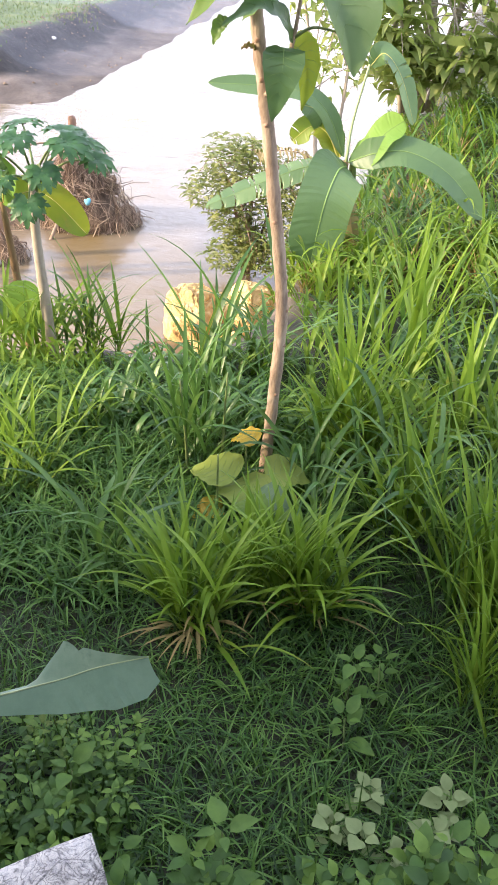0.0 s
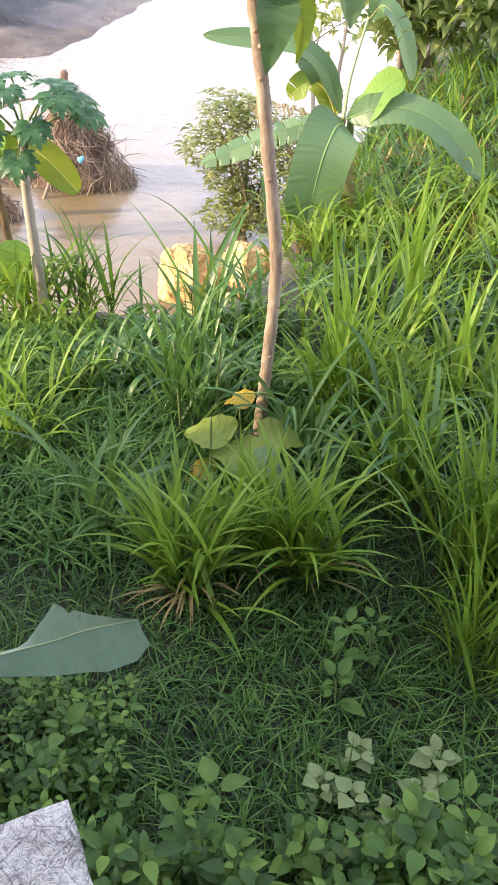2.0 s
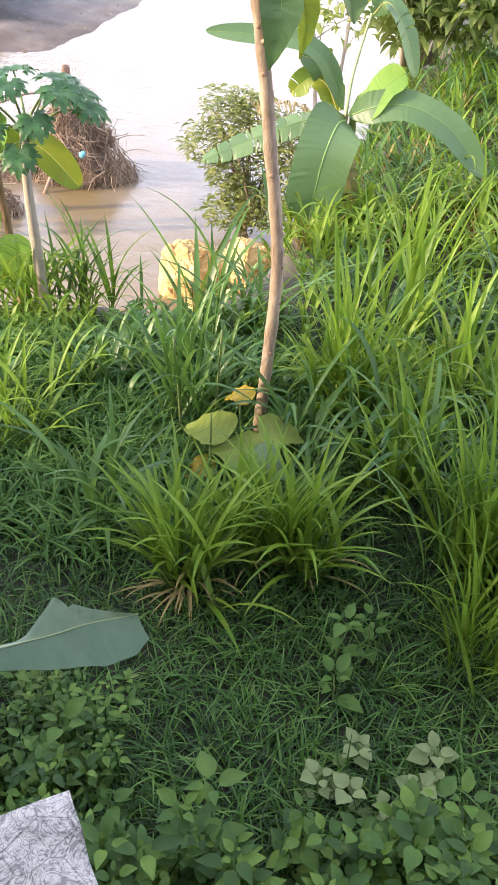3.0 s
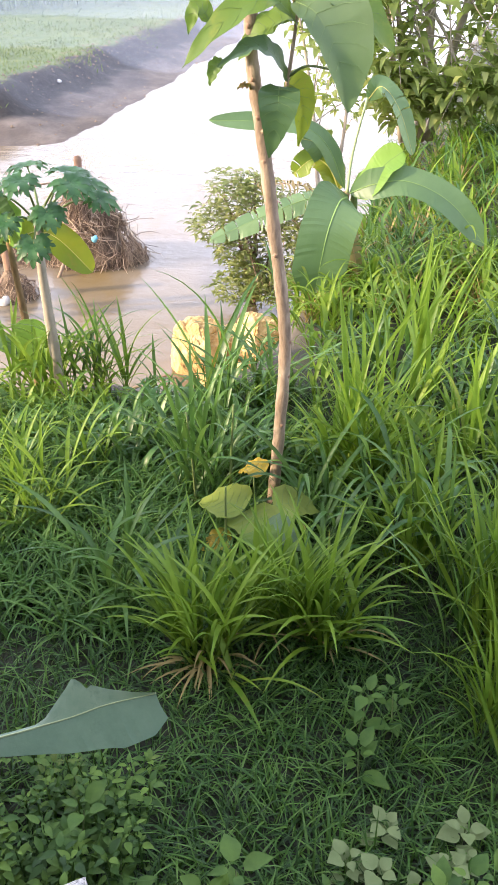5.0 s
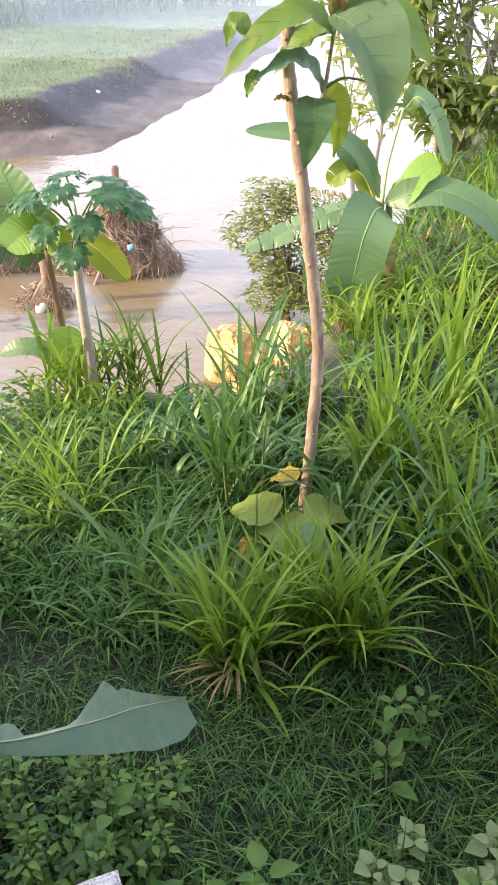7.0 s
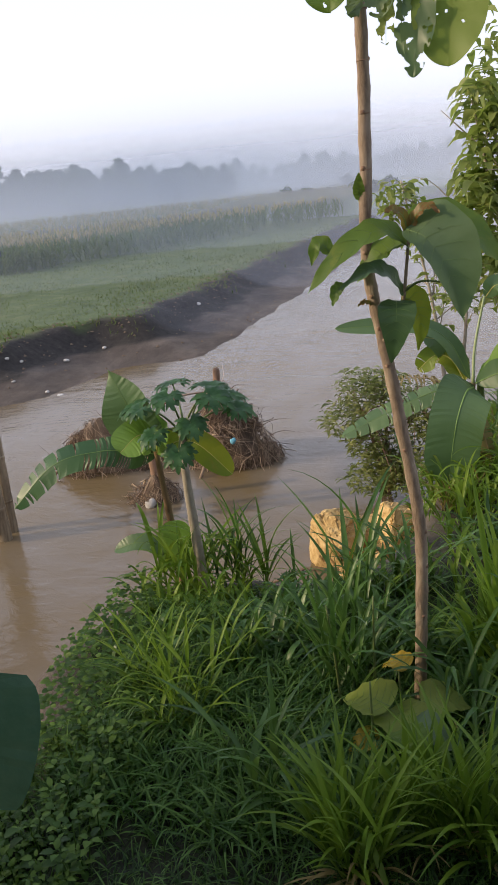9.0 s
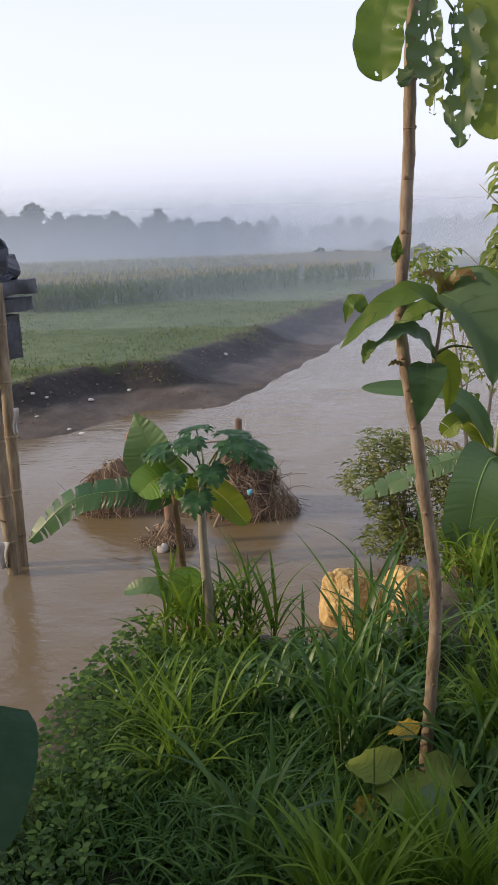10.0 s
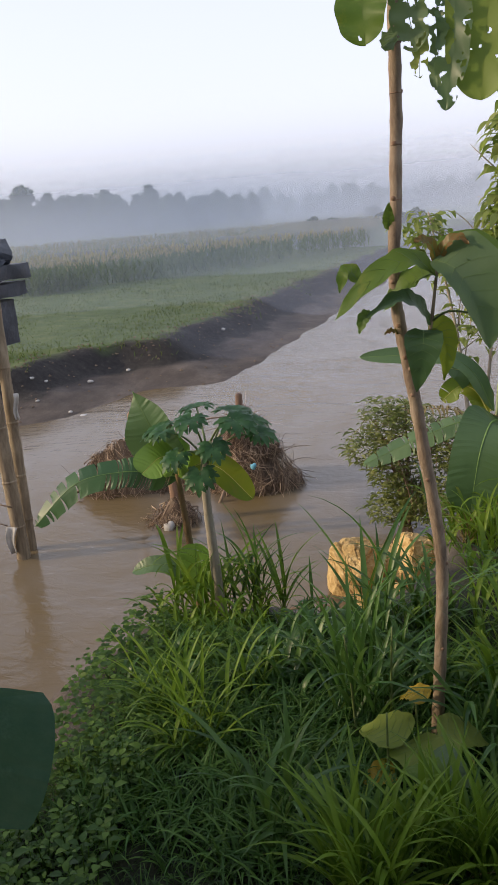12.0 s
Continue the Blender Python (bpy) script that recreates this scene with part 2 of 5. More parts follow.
def water_mat():
    m, n, l, p, out = material("muddy_river")
    silt = noise_tex(n, l, 0.35, 5, 0.55, (1, 0.5, 1), 1.0)
    l.new(ramp(n, l, silt, [(0.32, (0.165, 0.115, 0.045)), (0.5, (0.175, 0.138, 0.09)), (0.7, (0.20, 0.17, 0.135))]), p.inputs["Base Color"])
    p.inputs["Roughness"].default_value = 0.1
    p.inputs["IOR"].default_value = 1.333
    a = noise_tex(n, l, 5.5, 4, 0.6, (0.8, 1.3, 1), 0.6)
    b = noise_tex(n, l, 0.8, 3, 0.5, (0.6, 1.3, 1), 1.2)
    s = n.new("ShaderNodeMath")
    s.operation = "MULTIPLY_ADD"
    s.inputs[1].default_value = 0.35
    l.new(a, s.inputs[0])
    l.new(b, s.inputs[2])
    bump(n, l, s.outputs[0], 0.42, 0.05, p)
    return m


def ground_mat():
    """One sheet: turf soil by the house, mud beach, dark scarp and meadow across the river, told apart by the mesh's own zones."""
    m, n, l, p, out = material("riverside_ground")

    def zone(name):
        a = n.new("ShaderNodeAttribute")
        a.attribute_name = name
        return a.outputs["Fac"]

    f = noise_tex(n, l, 6, 8, 0.7)
    w = noise_tex(n, l, 0.9, 9, 0.75)
    col = ramp(n, l, f, [(0.3, (0.012, 0.017, 0.007)), (0.55, (0.026, 0.031, 0.012)), (0.75, (0.035, 0.035, 0.016))])
    mud = ramp(n, l, noise_tex(n, l, 1.4, 8, 0.7, (0.7, 0.4, 1), 0.15), [(0.3, (0.05, 0.042, 0.037)), (0.5, (0.098, 0.079, 0.066)), (0.72, (0.175, 0.145, 0.122))])
    col = mix_col(n, l, zone("mud"), col, mud)
    dark = ramp(n, l, f, [(0.3, (0.014, 0.013, 0.012)), (0.6, (0.042, 0.037, 0.033)), (0.8, (0.13, 0.115, 0.1))])
    col = mix_col(n, l, zone("scarp"), col, dark)
    meadow = ramp(n, l, w, [(0.3, (0.045, 0.082, 0.022)), (0.5, (0.08, 0.125, 0.034)), (0.7, (0.15, 0.175, 0.058))])
    col = mix_col(n, l, zone("meadow"), col, meadow)
    l.new(col, p.inputs["Base Color"])
    p.inputs["Roughness"].default_value = 0.9
    bump(n, l, f, 0.8, 0.05, p)
    return m


CONCRETE, RIVER, GROUND = concrete_mat(), water_mat(), ground_mat()


def mist_mat(name, amount, top):
    """A thin veil of morning mist: mostly clear, the rest scatters the light that falls on it; it thins upwards."""
    m, n, l, p, out = material(name)
    n.remove(p)
    g = n.new("ShaderNodeNewGeometry")
    sep = n.new("ShaderNodeSeparateXYZ")
    l.new(g.outputs["Position"], sep.inputs[0])
    mr = n.new("ShaderNodeMapRange")
    mr.interpolation_type = "SMOOTHSTEP"
    mr.inputs[1].default_value, mr.inputs[2].default_value = -1.0, top
    mr.inputs[3].default_value, mr.inputs[4].default_value = amount, 0.0
    l.new(sep.outputs[2], mr.inputs[0])
    f = noise_tex(n, l, 0.03, 4, 0.5, (1, 1, 3.0))
    k = n.new("ShaderNodeMath")
    k.operation = "MULTIPLY"
    r = n.new("ShaderNodeMapRange")
    r.inputs[3].default_value, r.inputs[4].default_value = 0.6, 1.4
    l.new(f, r.inputs[0])
    l.new(r.outputs[0], k.inputs[0])
    l.new(mr.outputs[0], k.inputs[1])
    d0, d1, d = n.new("ShaderNodeBsdfDiffuse"), n.new("ShaderNodeBsdfTranslucent"), n.new("ShaderNodeMixShader")
    d0.inputs[0].default_value = d1.inputs[0].default_value = (0.80, 0.865, 1.0, 1)
    l.new(d0.outputs[0], d.inputs[1])
    l.new(d1.outputs[0], d.inputs[2])
    t = n.new("ShaderNodeBsdfTransparent")
    mx = n.new("ShaderNodeMixShader")
    l.new(k.outputs[0], mx.inputs[0])
    l.new(t.outputs[0], mx.inputs[1])
    l.new(d.outputs[0], mx.inputs[2])
    l.new(mx.outputs[0], out.inputs[0])
    return m


# ---------------------------------------------------------------- mesh tools
rng = random.Random(7)


class Buf:
    """Collects points and faces of one mesh."""

    def __init__(self):
        self.v, self.f = [], []

    def strip(self, rows):
        """Faces between rows of equally many points."""
        k, b = len(rows[0]), len(self.v)
        for r in rows:
            self.v.extend(r)
        for i in range(len(rows) - 1):
            for j in range(k - 1):
                a = b + i * k + j
                self.f.append((a, a + 1, a + k + 1, a + k))

    def tube(self, pts, radii, sides=8, cap=True):
        b = len(self.v)
        pts = [Vector(p) for p in pts]
        for i, p in enumerate(pts):
            d = (pts[min(i + 1, len(pts) - 1)] - pts[max(i - 1, 0)]).normalized()
            side = d.cross(Vector((0.31, 0.95, 0.05)))
            if side.length < 1e-3:
                side = d.cross(Vector((1, 0, 0)))
            side.normalize()
            up = side.cross(d)
            for k in range(sides):
                a = 2 * math.pi * k / sides
                self.v.append(p + (side * math.cos(a) + up * math.sin(a)) * radii[i])
        for i in range(len(pts) - 1):
            for k in range(sides):
                k2 = (k + 1) % sides
                self.f.append((b + i * sides + k, b + i * sides + k2, b + (i + 1) * sides + k2, b + (i + 1) * sides + k))
        if cap:
            self.f.append(tuple(b + k for k in reversed(range(sides))))
            self.f.append(tuple(b + (len(pts) - 1) * sides + k for k in range(sides)))

    def blade(self, base, az, length, width, lean, droop, segs=5, fold=0.25):
        """A grass blade: rises, leans towards az and arches over."""
        h = Vector((math.cos(az), math.sin(az), 0))
        s = Vector((-math.sin(az), math.cos(az), 0))
        p, a, rows = Vector(base), lean, []
        step = length / segs
        for i in range(segs + 1):
            t = i / segs
            w = width * (0.55 + 0.9 * t if t < 0.35 else 0.87 * max(0.02, 1 - ((t - 0.35) / 0.65) ** 1.7)) * 0.5
            n = h * math.cos(a) * -1 + Vector((0, 0, math.sin(a)))
            rows.append((p - s * w + n * w * fold, p.copy(), p + s * w + n * w * fold))
            a += droop / segs * (0.4 + 1.2 * t)
            p = p + (h * math.sin(a) + Vector((0, 0, math.cos(a)))) * step
        self.strip(rows)

    def leaf(self, spine, width, profile, face, cup=0.15, ripple=0.0, segs=10, seed=0, ragged=0.0, across=(-1, -0.75, -0.4, 0, 0.4, 0.75, 1), lop=1.0):
        """A broad leaf along a smooth line; face: the way its upper side looks; profile: outline from 0 to 1."""
        r = random.Random(seed)
        pts = curve_points(spine, segs)
        rows = []
        for i, p in enumerate(pts):
            t = i / segs
            d = (pts[min(i + 1, segs)] - pts[max(i - 1, 0)]).normalized()
            side = d.cross(Vector(face)).normalized()
            nrm = side.cross(d).normalized()
            w = width * 0.5 * profile(t)
            row = []
            for u in across:
                lift = cup * abs(u) ** 1.5 * w + ripple * math.sin(t * 27 + u * 2 + seed) * abs(u) + (0 if u == 0 or segs > 40 else ripple * 0.3 * (i % 2))
                edge = 1 - (ragged * r.random() if abs(u) == 1 else 0)
                row.append(p + side * (u * w * edge * (lop if u > 0 else 1)) + nrm * lift)
            rows.append(row)
        self.strip(rows)
        self.rows = rows
        return pts


def curve_points(pts, n):
    """n + 1 points along a smooth line through pts."""
    pts = [Vector(p) for p in pts]
    if len(pts) == 2:
        return [pts[0].lerp(pts[1], i / n) for i in range(n + 1)]
    ext = [pts[0] * 2 - pts[1], *pts, pts[-1] * 2 - pts[-2]]
    out, m = [], len(pts) - 1
    for i in range(n + 1):
        u = i / n * m
        k = min(int(u), m - 1)
        u -= k
        a, b, c, d = ext[k:k + 4]
        out.append(0.5 * (2 * b + (c - a) * u + (2 * a - 5 * b + 4 * c - d) * u * u + (3 * b - a - 3 * c + d) * u ** 3))
    return out


def part(name, buf, mat, parent=None, label="", smooth=True):
    """One mesh object out of a Buf or a bmesh, under a thing or a part."""
    me = bpy.data.meshes.new(name)
    if isinstance(buf, Buf):
        me.from_pydata([tuple(v) for v in buf.v], [], buf.f)
    else:
        buf.to_mesh(me)
        buf.free()
    me.materials.append(mat)
    if smooth:
        me.polygons.foreach_set("use_smooth", [True] * len(me.polygons))
    ob = new(name, me)
    if parent:
        ob.parent = parent
    if label:
        tagged(ob, label)
    return ob


def thing(name, at, label, category, group="", kind=""):
    """An Empty at the thing's base; its parts are made in world places and then set back by the base."""
    e = new(name)
    e.location = at
    e.empty_display_size = 0.1
    return tagged(e, label, category, group, kind)


def moved(buf, at):
    a = Vector(at)
    buf.v = [Vector(v) - a for v in buf.v]
    return buf


def ovate(t):
    return max(0.02, math.sin(math.pi * min(1, t * 0.97 + 0.03) ** 0.8) ** 0.8)


def heart(t):
    return max(0.03, math.sin(math.pi * min(1, t + 0.012) ** 0.52) ** 0.75)


def paddle(t):
    return max(0.03, min(1, (t * 6) ** 0.6) * (1 - max(0, (t - 0.72) / 0.28) ** 2.0) ** 0.6)


def lance(t):
    return max(0.02, math.sin(math.pi * t ** 0.75))


# ---------------------------------------------------------------- the lie of the land
NEAR_EDGE = [(-700, -60), (-60, -8), (-9, -1.5), (-4.2, 1.2), (-2.5, 2.5), (-1.95, 3.1), (-1.92, 3.7), (-2.1, 4.25), (-1.95, 4.65), (-1.8, 5.0), (-1.4, 5.15), (-0.9, 5.05),
             (-0.4, 5.15), (0.05, 5.8), (0.45, 6.8), (1.0, 8.4), (1.7, 10.9), (2.1, 13.5), (4, 22), (9, 40), (22, 80), (60, 200), (200, 600), (700, 2100)]
FAR_EDGE = [(-700, -45), (-90, -8), (-30, 5), (-14, 11.8), (-8.45, 15.0), (-7.5, 15.6), (-6.8, 17.9), (-5.0, 18.8), (-4.65, 20.2), (-3.85, 27.3),
            (-3.25, 33.3), (-1.95, 45.2), (0.0, 62.4), (8, 110), (30, 200), (130, 600), (560, 2100)]


def edge_distance(x, y, line, right):
    """Signed distance of points from a broken line; positive on the named side."""
    best = np.full(x.shape, 1e9)
    sign = np.ones(x.shape)
    for (ax, ay), (bx, by) in zip(line, line[1:]):
        dx, dy = bx - ax, by - ay
        t = np.clip(((x - ax) * dx + (y - ay) * dy) / (dx * dx + dy * dy), 0, 1)
        d = np.hypot(x - ax - t * dx, y - ay - t * dy)
        s = np.where((x - ax) * dy - (y - ay) * dx > 0, 1.0, -1.0)
        closer = d < best - 1e-9
        best = np.where(closer, d, best)
        sign = np.where(closer, s, sign)
    return best * sign * (1 if right else -1)


def smooth(a, b, v):
    t = np.clip((v - a) / (b - a), 0, 1)
    return t * t * (3 - 2 * t)


def wobble(x, y, k, seed):
    return (np.sin(x * k + seed) * np.cos(y * k * 1.13 + seed * 2.1) + 0.5 * np.sin(x * k * 2.3 + y * k * 1.9 + seed * 3) + 0.25 * np.sin(x * k * 5.1 - y * k * 4.3 + seed)) / 1.75


def land(x, y):
    """Height of the ground, and how far it lies inside either bank."""
    x, y = np.asarray(x, float), np.asarray(y, float)
    dn = edge_distance(x, y, NEAR_EDGE, True) + 0.12 * wobble(x, y, 2.2, 1)
    df = edge_distance(x, y, FAR_EDGE, False) + 0.22 * wobble(x, y, 0.9, 4)
    near = -0.12 * (1 - smooth(0, 0.6, dn)) + 0.03 * wobble(x, y, 2.5, 3) + 0.55 * smooth(0.8, 4, dn) * smooth(7, 12, y)
    zn = np.where(dn > 0, near, WATER - 0.35 + (WATER * -1 + 0.23) * smooth(-0.95, 0, dn))
    bar = WATER - 0.4 + 0.46 * smooth(1.15, 0.45, np.hypot(x + 2.75, (y - 4.35) * 0.9) + 0.12 * wobble(x, y, 3.1, 8))
    zn = np.maximum(zn, np.where(dn < 0, bar, -9))
    far = WATER + 0.12 * np.clip(df / 1.0, 0, 1) + 0.22 * smooth(0.5, 2.0, df) + 0.52 * smooth(1.6, 2.5, df) + 0.28 * smooth(3, 14, df)
    far = far + 0.05 * wobble(x, y, 1.3, 6) * smooth(0.3, 1.5, df)
    zf = np.where(df > 0, far, WATER - 0.5 * smooth(0, 1.2, -df) - 0.02)
    return np.where((dn > -1.0) | (bar > WATER - 0.39), zn, np.where(df > -1.5, zf, WATER - 0.5)), dn, df


def spread(lo, hi, step, far_lo, far_hi, grow=1.25):
    out = list(np.arange(lo, hi + step / 2, step))
    s = step
    while out[-1] < far_hi:
        s *= grow
        out.append(out[-1] + s)
    s = step
    while out[0] > far_lo:
        s *= grow
        out.insert(0, out[0] - s)
    return np.array(out)


xs, ys = spread(-10, 5, 0.14, -900, 900, 1.12), spread(0, 27, 0.16, -80, 2300, 1.09)
gx, gy = np.meshgrid(xs, ys)
gz, dn, df = land(gx, gy)
me = bpy.data.meshes.new("ground")
nx, ny = len(xs), len(ys)
idx = np.arange(nx * ny).reshape(ny, nx)
quads = np.stack([idx[:-1, :-1], idx[:-1, 1:], idx[1:, 1:], idx[1:, :-1]], -1).reshape(-1, 4)
me.from_pydata(np.stack([gx, gy, gz], -1).reshape(-1, 3).tolist(), [], quads.tolist())
me.polygons.foreach_set("use_smooth", [True] * len(me.polygons))
jig = 0.35 * wobble(gx, gy, 1.7, 9)
zones = {
    "mud": np.maximum(smooth(0.3, -0.25, dn) * (df < 0), (df > -2) * smooth(2.4, 1.9, df + jig)),
    "scarp": (df > 0) * smooth(1.25, 1.6, df + jig) * smooth(3.0, 2.55, df + jig * 1.2),
    "meadow": smooth(2.4, 2.9, df + jig * 1.2),
}
for zname, values in zones.items():
    att = me.attributes.new(zname, "FLOAT", "POINT")
    att.data.foreach_set("value", np.ascontiguousarray(values, dtype=np.float32).reshape(-1))
me.materials.append(GROUND)
tagged(new("ground", me), "riverside ground with a grassy bank, mud beach and meadow", "ground", "", "structure")

b = Buf()
b.strip([[Vector((x, y, WATER)) for x in (-900, -40, 0, 40, 900)] for y in (-100, 0, 30, 80, 2300)])
tagged(part("water", b, RIVER), "brown muddy river with a pale sheen of sky", "river", "", "structure")


def ground_z(x, y):
    return float(land(np.array([x]), np.array([y]))[0][0])


# unseen house behind the camera: plain walls close the place, sized to shade the lawn
def box(name, lo, hi, mat, bevel=0.0, parent=None):
    bm = bmesh.new()
    bmesh.ops.create_cube(bm, size=1)
    for v in bm.verts:
        v.co = Vector([lo[i] + (v.co[i] + 0.5) * (hi[i] - lo[i]) for i in range(3)])
    if bevel:
        bmesh.ops.bevel(bm, geom=bm.edges[:], offset=bevel, segments=2, affect="EDGES")
    return part(name, bm, mat, parent, smooth=False)


tagged(box("wall_house", (-9, -1.5, -0.2), (9, -1.3, 6.0), PLASTER), "plain plastered house wall", "wall", "", "structure")
# added out of view on the left only to block the low sun
tagged(box("wall_wing", (-5.2, -1.3, -1.6), (-5.0, 2.05, 3.4), PLASTER), "plain unseen side wall added to shade the lawn and bank", "wall", "", "structure")
# added overhead, out of view, to darken the near ground
tagged(box("roof_porch", (-4.9, -1.29, 3.35), (9, 0.35, 3.47), PLASTER), "plain unseen roof slab added to keep skylight off the lawn", "roof", "", "structure")
tagged(box("floor_terrace", (-4.9, -1.29, 0.85), (9, 0.30, 1.0), PLASTER), "plain concrete terrace floor", "floor", "", "structure")


# ---------------------------------------------------------------- distance: woods, hills, mist, fields
def far_woods():
    b = Buf()
    r = random.Random(3)
    rows = [(x, 176 + r.uniform(0, 14), (7.2 - (x + 42) * 0.06) * r.uniform(0.88, 1.1)) for x in np.arange(-116, -39, 1.3)]
    rows += [(x, 330 + r.uniform(0, 30), r.uniform(7, 12)) for x in np.arange(-150, 60, 3.5)]
    rows += [(x, 110 + r.uniform(0, 12), r.uniform(1.2, 2.4)) for x in np.arange(-16, 0, 2.0)]
    for x, y, h in rows:
        z = ground_z(x, y) - 0.2
        b.tube([(x, y, z), (x + 0.2, y, z + h * 0.5)], [0.25, 0.12], 5)
        if r.random() < 0.16:
            h *= 1.2
        n = int(120 + h * 22)
        wide = (h * 0.36 + 1.4) * r.uniform(0.8, 1.15)
        for _ in range(n):
            u, a, q = r.random(), r.uniform(0, 6.28), math.sqrt(r.random())
            zz = z + h * (0.12 + 0.88 * u)
            rad = wide * q * math.sin(math.pi * min(1, 0.12 + 0.85 * u)) ** 0.9 * (0.75 + 0.5 * noise.noise((math.cos(a) * 2 + x, math.sin(a) * 2, u * 5)))
            c = Vector((x + math.cos(a) * rad, y + math.sin(a) * rad, zz))
            s = r.uniform(0.22, 0.62) * (0.5 + h / 16)
            for _k in range(3):
                d1 = Vector((r.gauss(0, 1), r.gauss(0, 1), r.gauss(0, 1))).normalized() * s
                d2 = Vector((r.gauss(0, 1), r.gauss(0, 1), r.gauss(0, 1))).normalized() * s
                i = len(b.v)
                b.v.extend([c - d1, c + d2 * 0.8, c + d1, c - d2 * 0.8])
                b.f.append((i, i + 1, i + 2, i + 3))
    tagged(part("far_woods", b, WOODS, smooth=False), "hazy line of woods beyond the fields", "woods", "", "stuff")


far_woods()


def hills():
    b = Buf()
    rows = []
    for k in range(6):
        row = []
        for x in np.arange(-900, 1300, 25.0):
            crest = 9 + 5 * math.sin(x * 0.006 + 1) + 5 * math.sin(x * 0.017) + 20 * float(smooth(-20, 300, x))
            row.append(Vector((x, 900 + k * 60, -2 + crest * math.sin(min(1, k / 4) * math.pi / 2) + noise.noise((x * 0.02, k, 0)) * 3)))
        rows.append(row)
    b.strip(rows)
    tagged(part("backdrop_hills", b, FIELD_GRASS), "low hills faint in the mist", "hills", "", "structure")


hills()


def mist(radius, amount, top):
    b = Buf()
    rows = []
    for z in (-1.2, top * 0.25, top * 0.5, top):
        rows.append([Vector((radius * math.sin(a), radius * math.cos(a), z)) for a in np.linspace(-1.15, 1.0, 40)])
    b.strip(rows)
    tagged(part("mist_veil", b, mist_mat("morning_mist", amount, top)), "thin veil of pale morning mist over the fields", "mist", "mist veils", "stuff")


for mist_row in ((22, 0.08, 6), (30, 0.13, 7), (42, 0.20, 8), (62, 0.31, 11), (120, 0.56, 16), (165, 0.36, 17), (280, 0.58, 26), (600, 0.7, 42)):
    mist(*mist_row)


def meadow_grass():
    b = Buf()
    r = random.Random(11)
    count = 0
    pts = np.array([(r.uniform(-34, 3), r.triangular(14, 62, 20)) for _ in range(40000)])
    z, dn_, df_ = land(pts[:, 0], pts[:, 1])
    for (x, y), zz, d in zip(pts, z, df_):
        lim = 2.3 + 0.35 * math.sin(x * 1.3 + y * 0.7) + 0.3 * noise.noise((x * 1.7, y * 1.7, 4))
        corn_line = 33 + (x + 17) * 1.85
        if d < lim or y > corn_line + 3:
            continue
        k = 0.6 + 0.5 * noise.noise((x * 0.4, y * 0.25, 0)) + (0.15 if d < 5 else 0)
        for _ in range(2):
            b.blade((x + r.uniform(-.15, .15), y + r.uniform(-.15, .15), zz - 0.03), r.uniform(0, 6.28), r.uniform(0.06, 0.19) * k + 0.04, 0.035, r.uniform(0.1, 0.9), r.uniform(0.3, 1.6), 2, 0.1)
    tagged(part("meadow_grass", b, FIELD_GRASS), "rough green meadow grass on the far bank", "grass", "", "stuff")


meadow_grass()


def corn_field():
    b, tb = Buf(), Buf()
    r = random.Random(12)
    n = 0
    for _ in range(60000):
        x, y = r.uniform(-95, 4), 33 + 140 * r.random() ** 2.0
        line = 33 + (x + 17) * 1.85 if x > -17 else 33 - (x + 17) * 0.35
        if y < line or x < -0.62 * y or x > -0.02 * y - 3:
            continue
        depth = y - line
        if depth > 14 and r.random() < 0.4:
            continue
        n += 1
        if n > 9000:
            break
        z = -0.3
        h = r.uniform(0.95, 1.3)
        for k in range(4):
            b.blade((x, y, z + h * (0.12 + 0.2 * k)), r.uniform(0, 6.28), 0.75, 0.085, 0.25, 1.7, 3, 0.2)
        b.blade((x, y, z), 0, h, 0.05, 0.0, 0.05, 1, 0.0)
        for k in range(3 if depth > 3.5 else 0):
            tb.blade((x, y, z + h * 0.92), r.uniform(0, 6.28), 0.36, 0.05, 0.15, 0.5, 2, 0.1)
    tagged(part("corn_field", b, CORN), "green corn field beyond the meadow", "corn", "", "stuff")
    tagged(part("corn_tassels", tb, TASSEL), "straw-coloured tassels over the corn field", "corn tassels", "", "stuff")


corn_field()


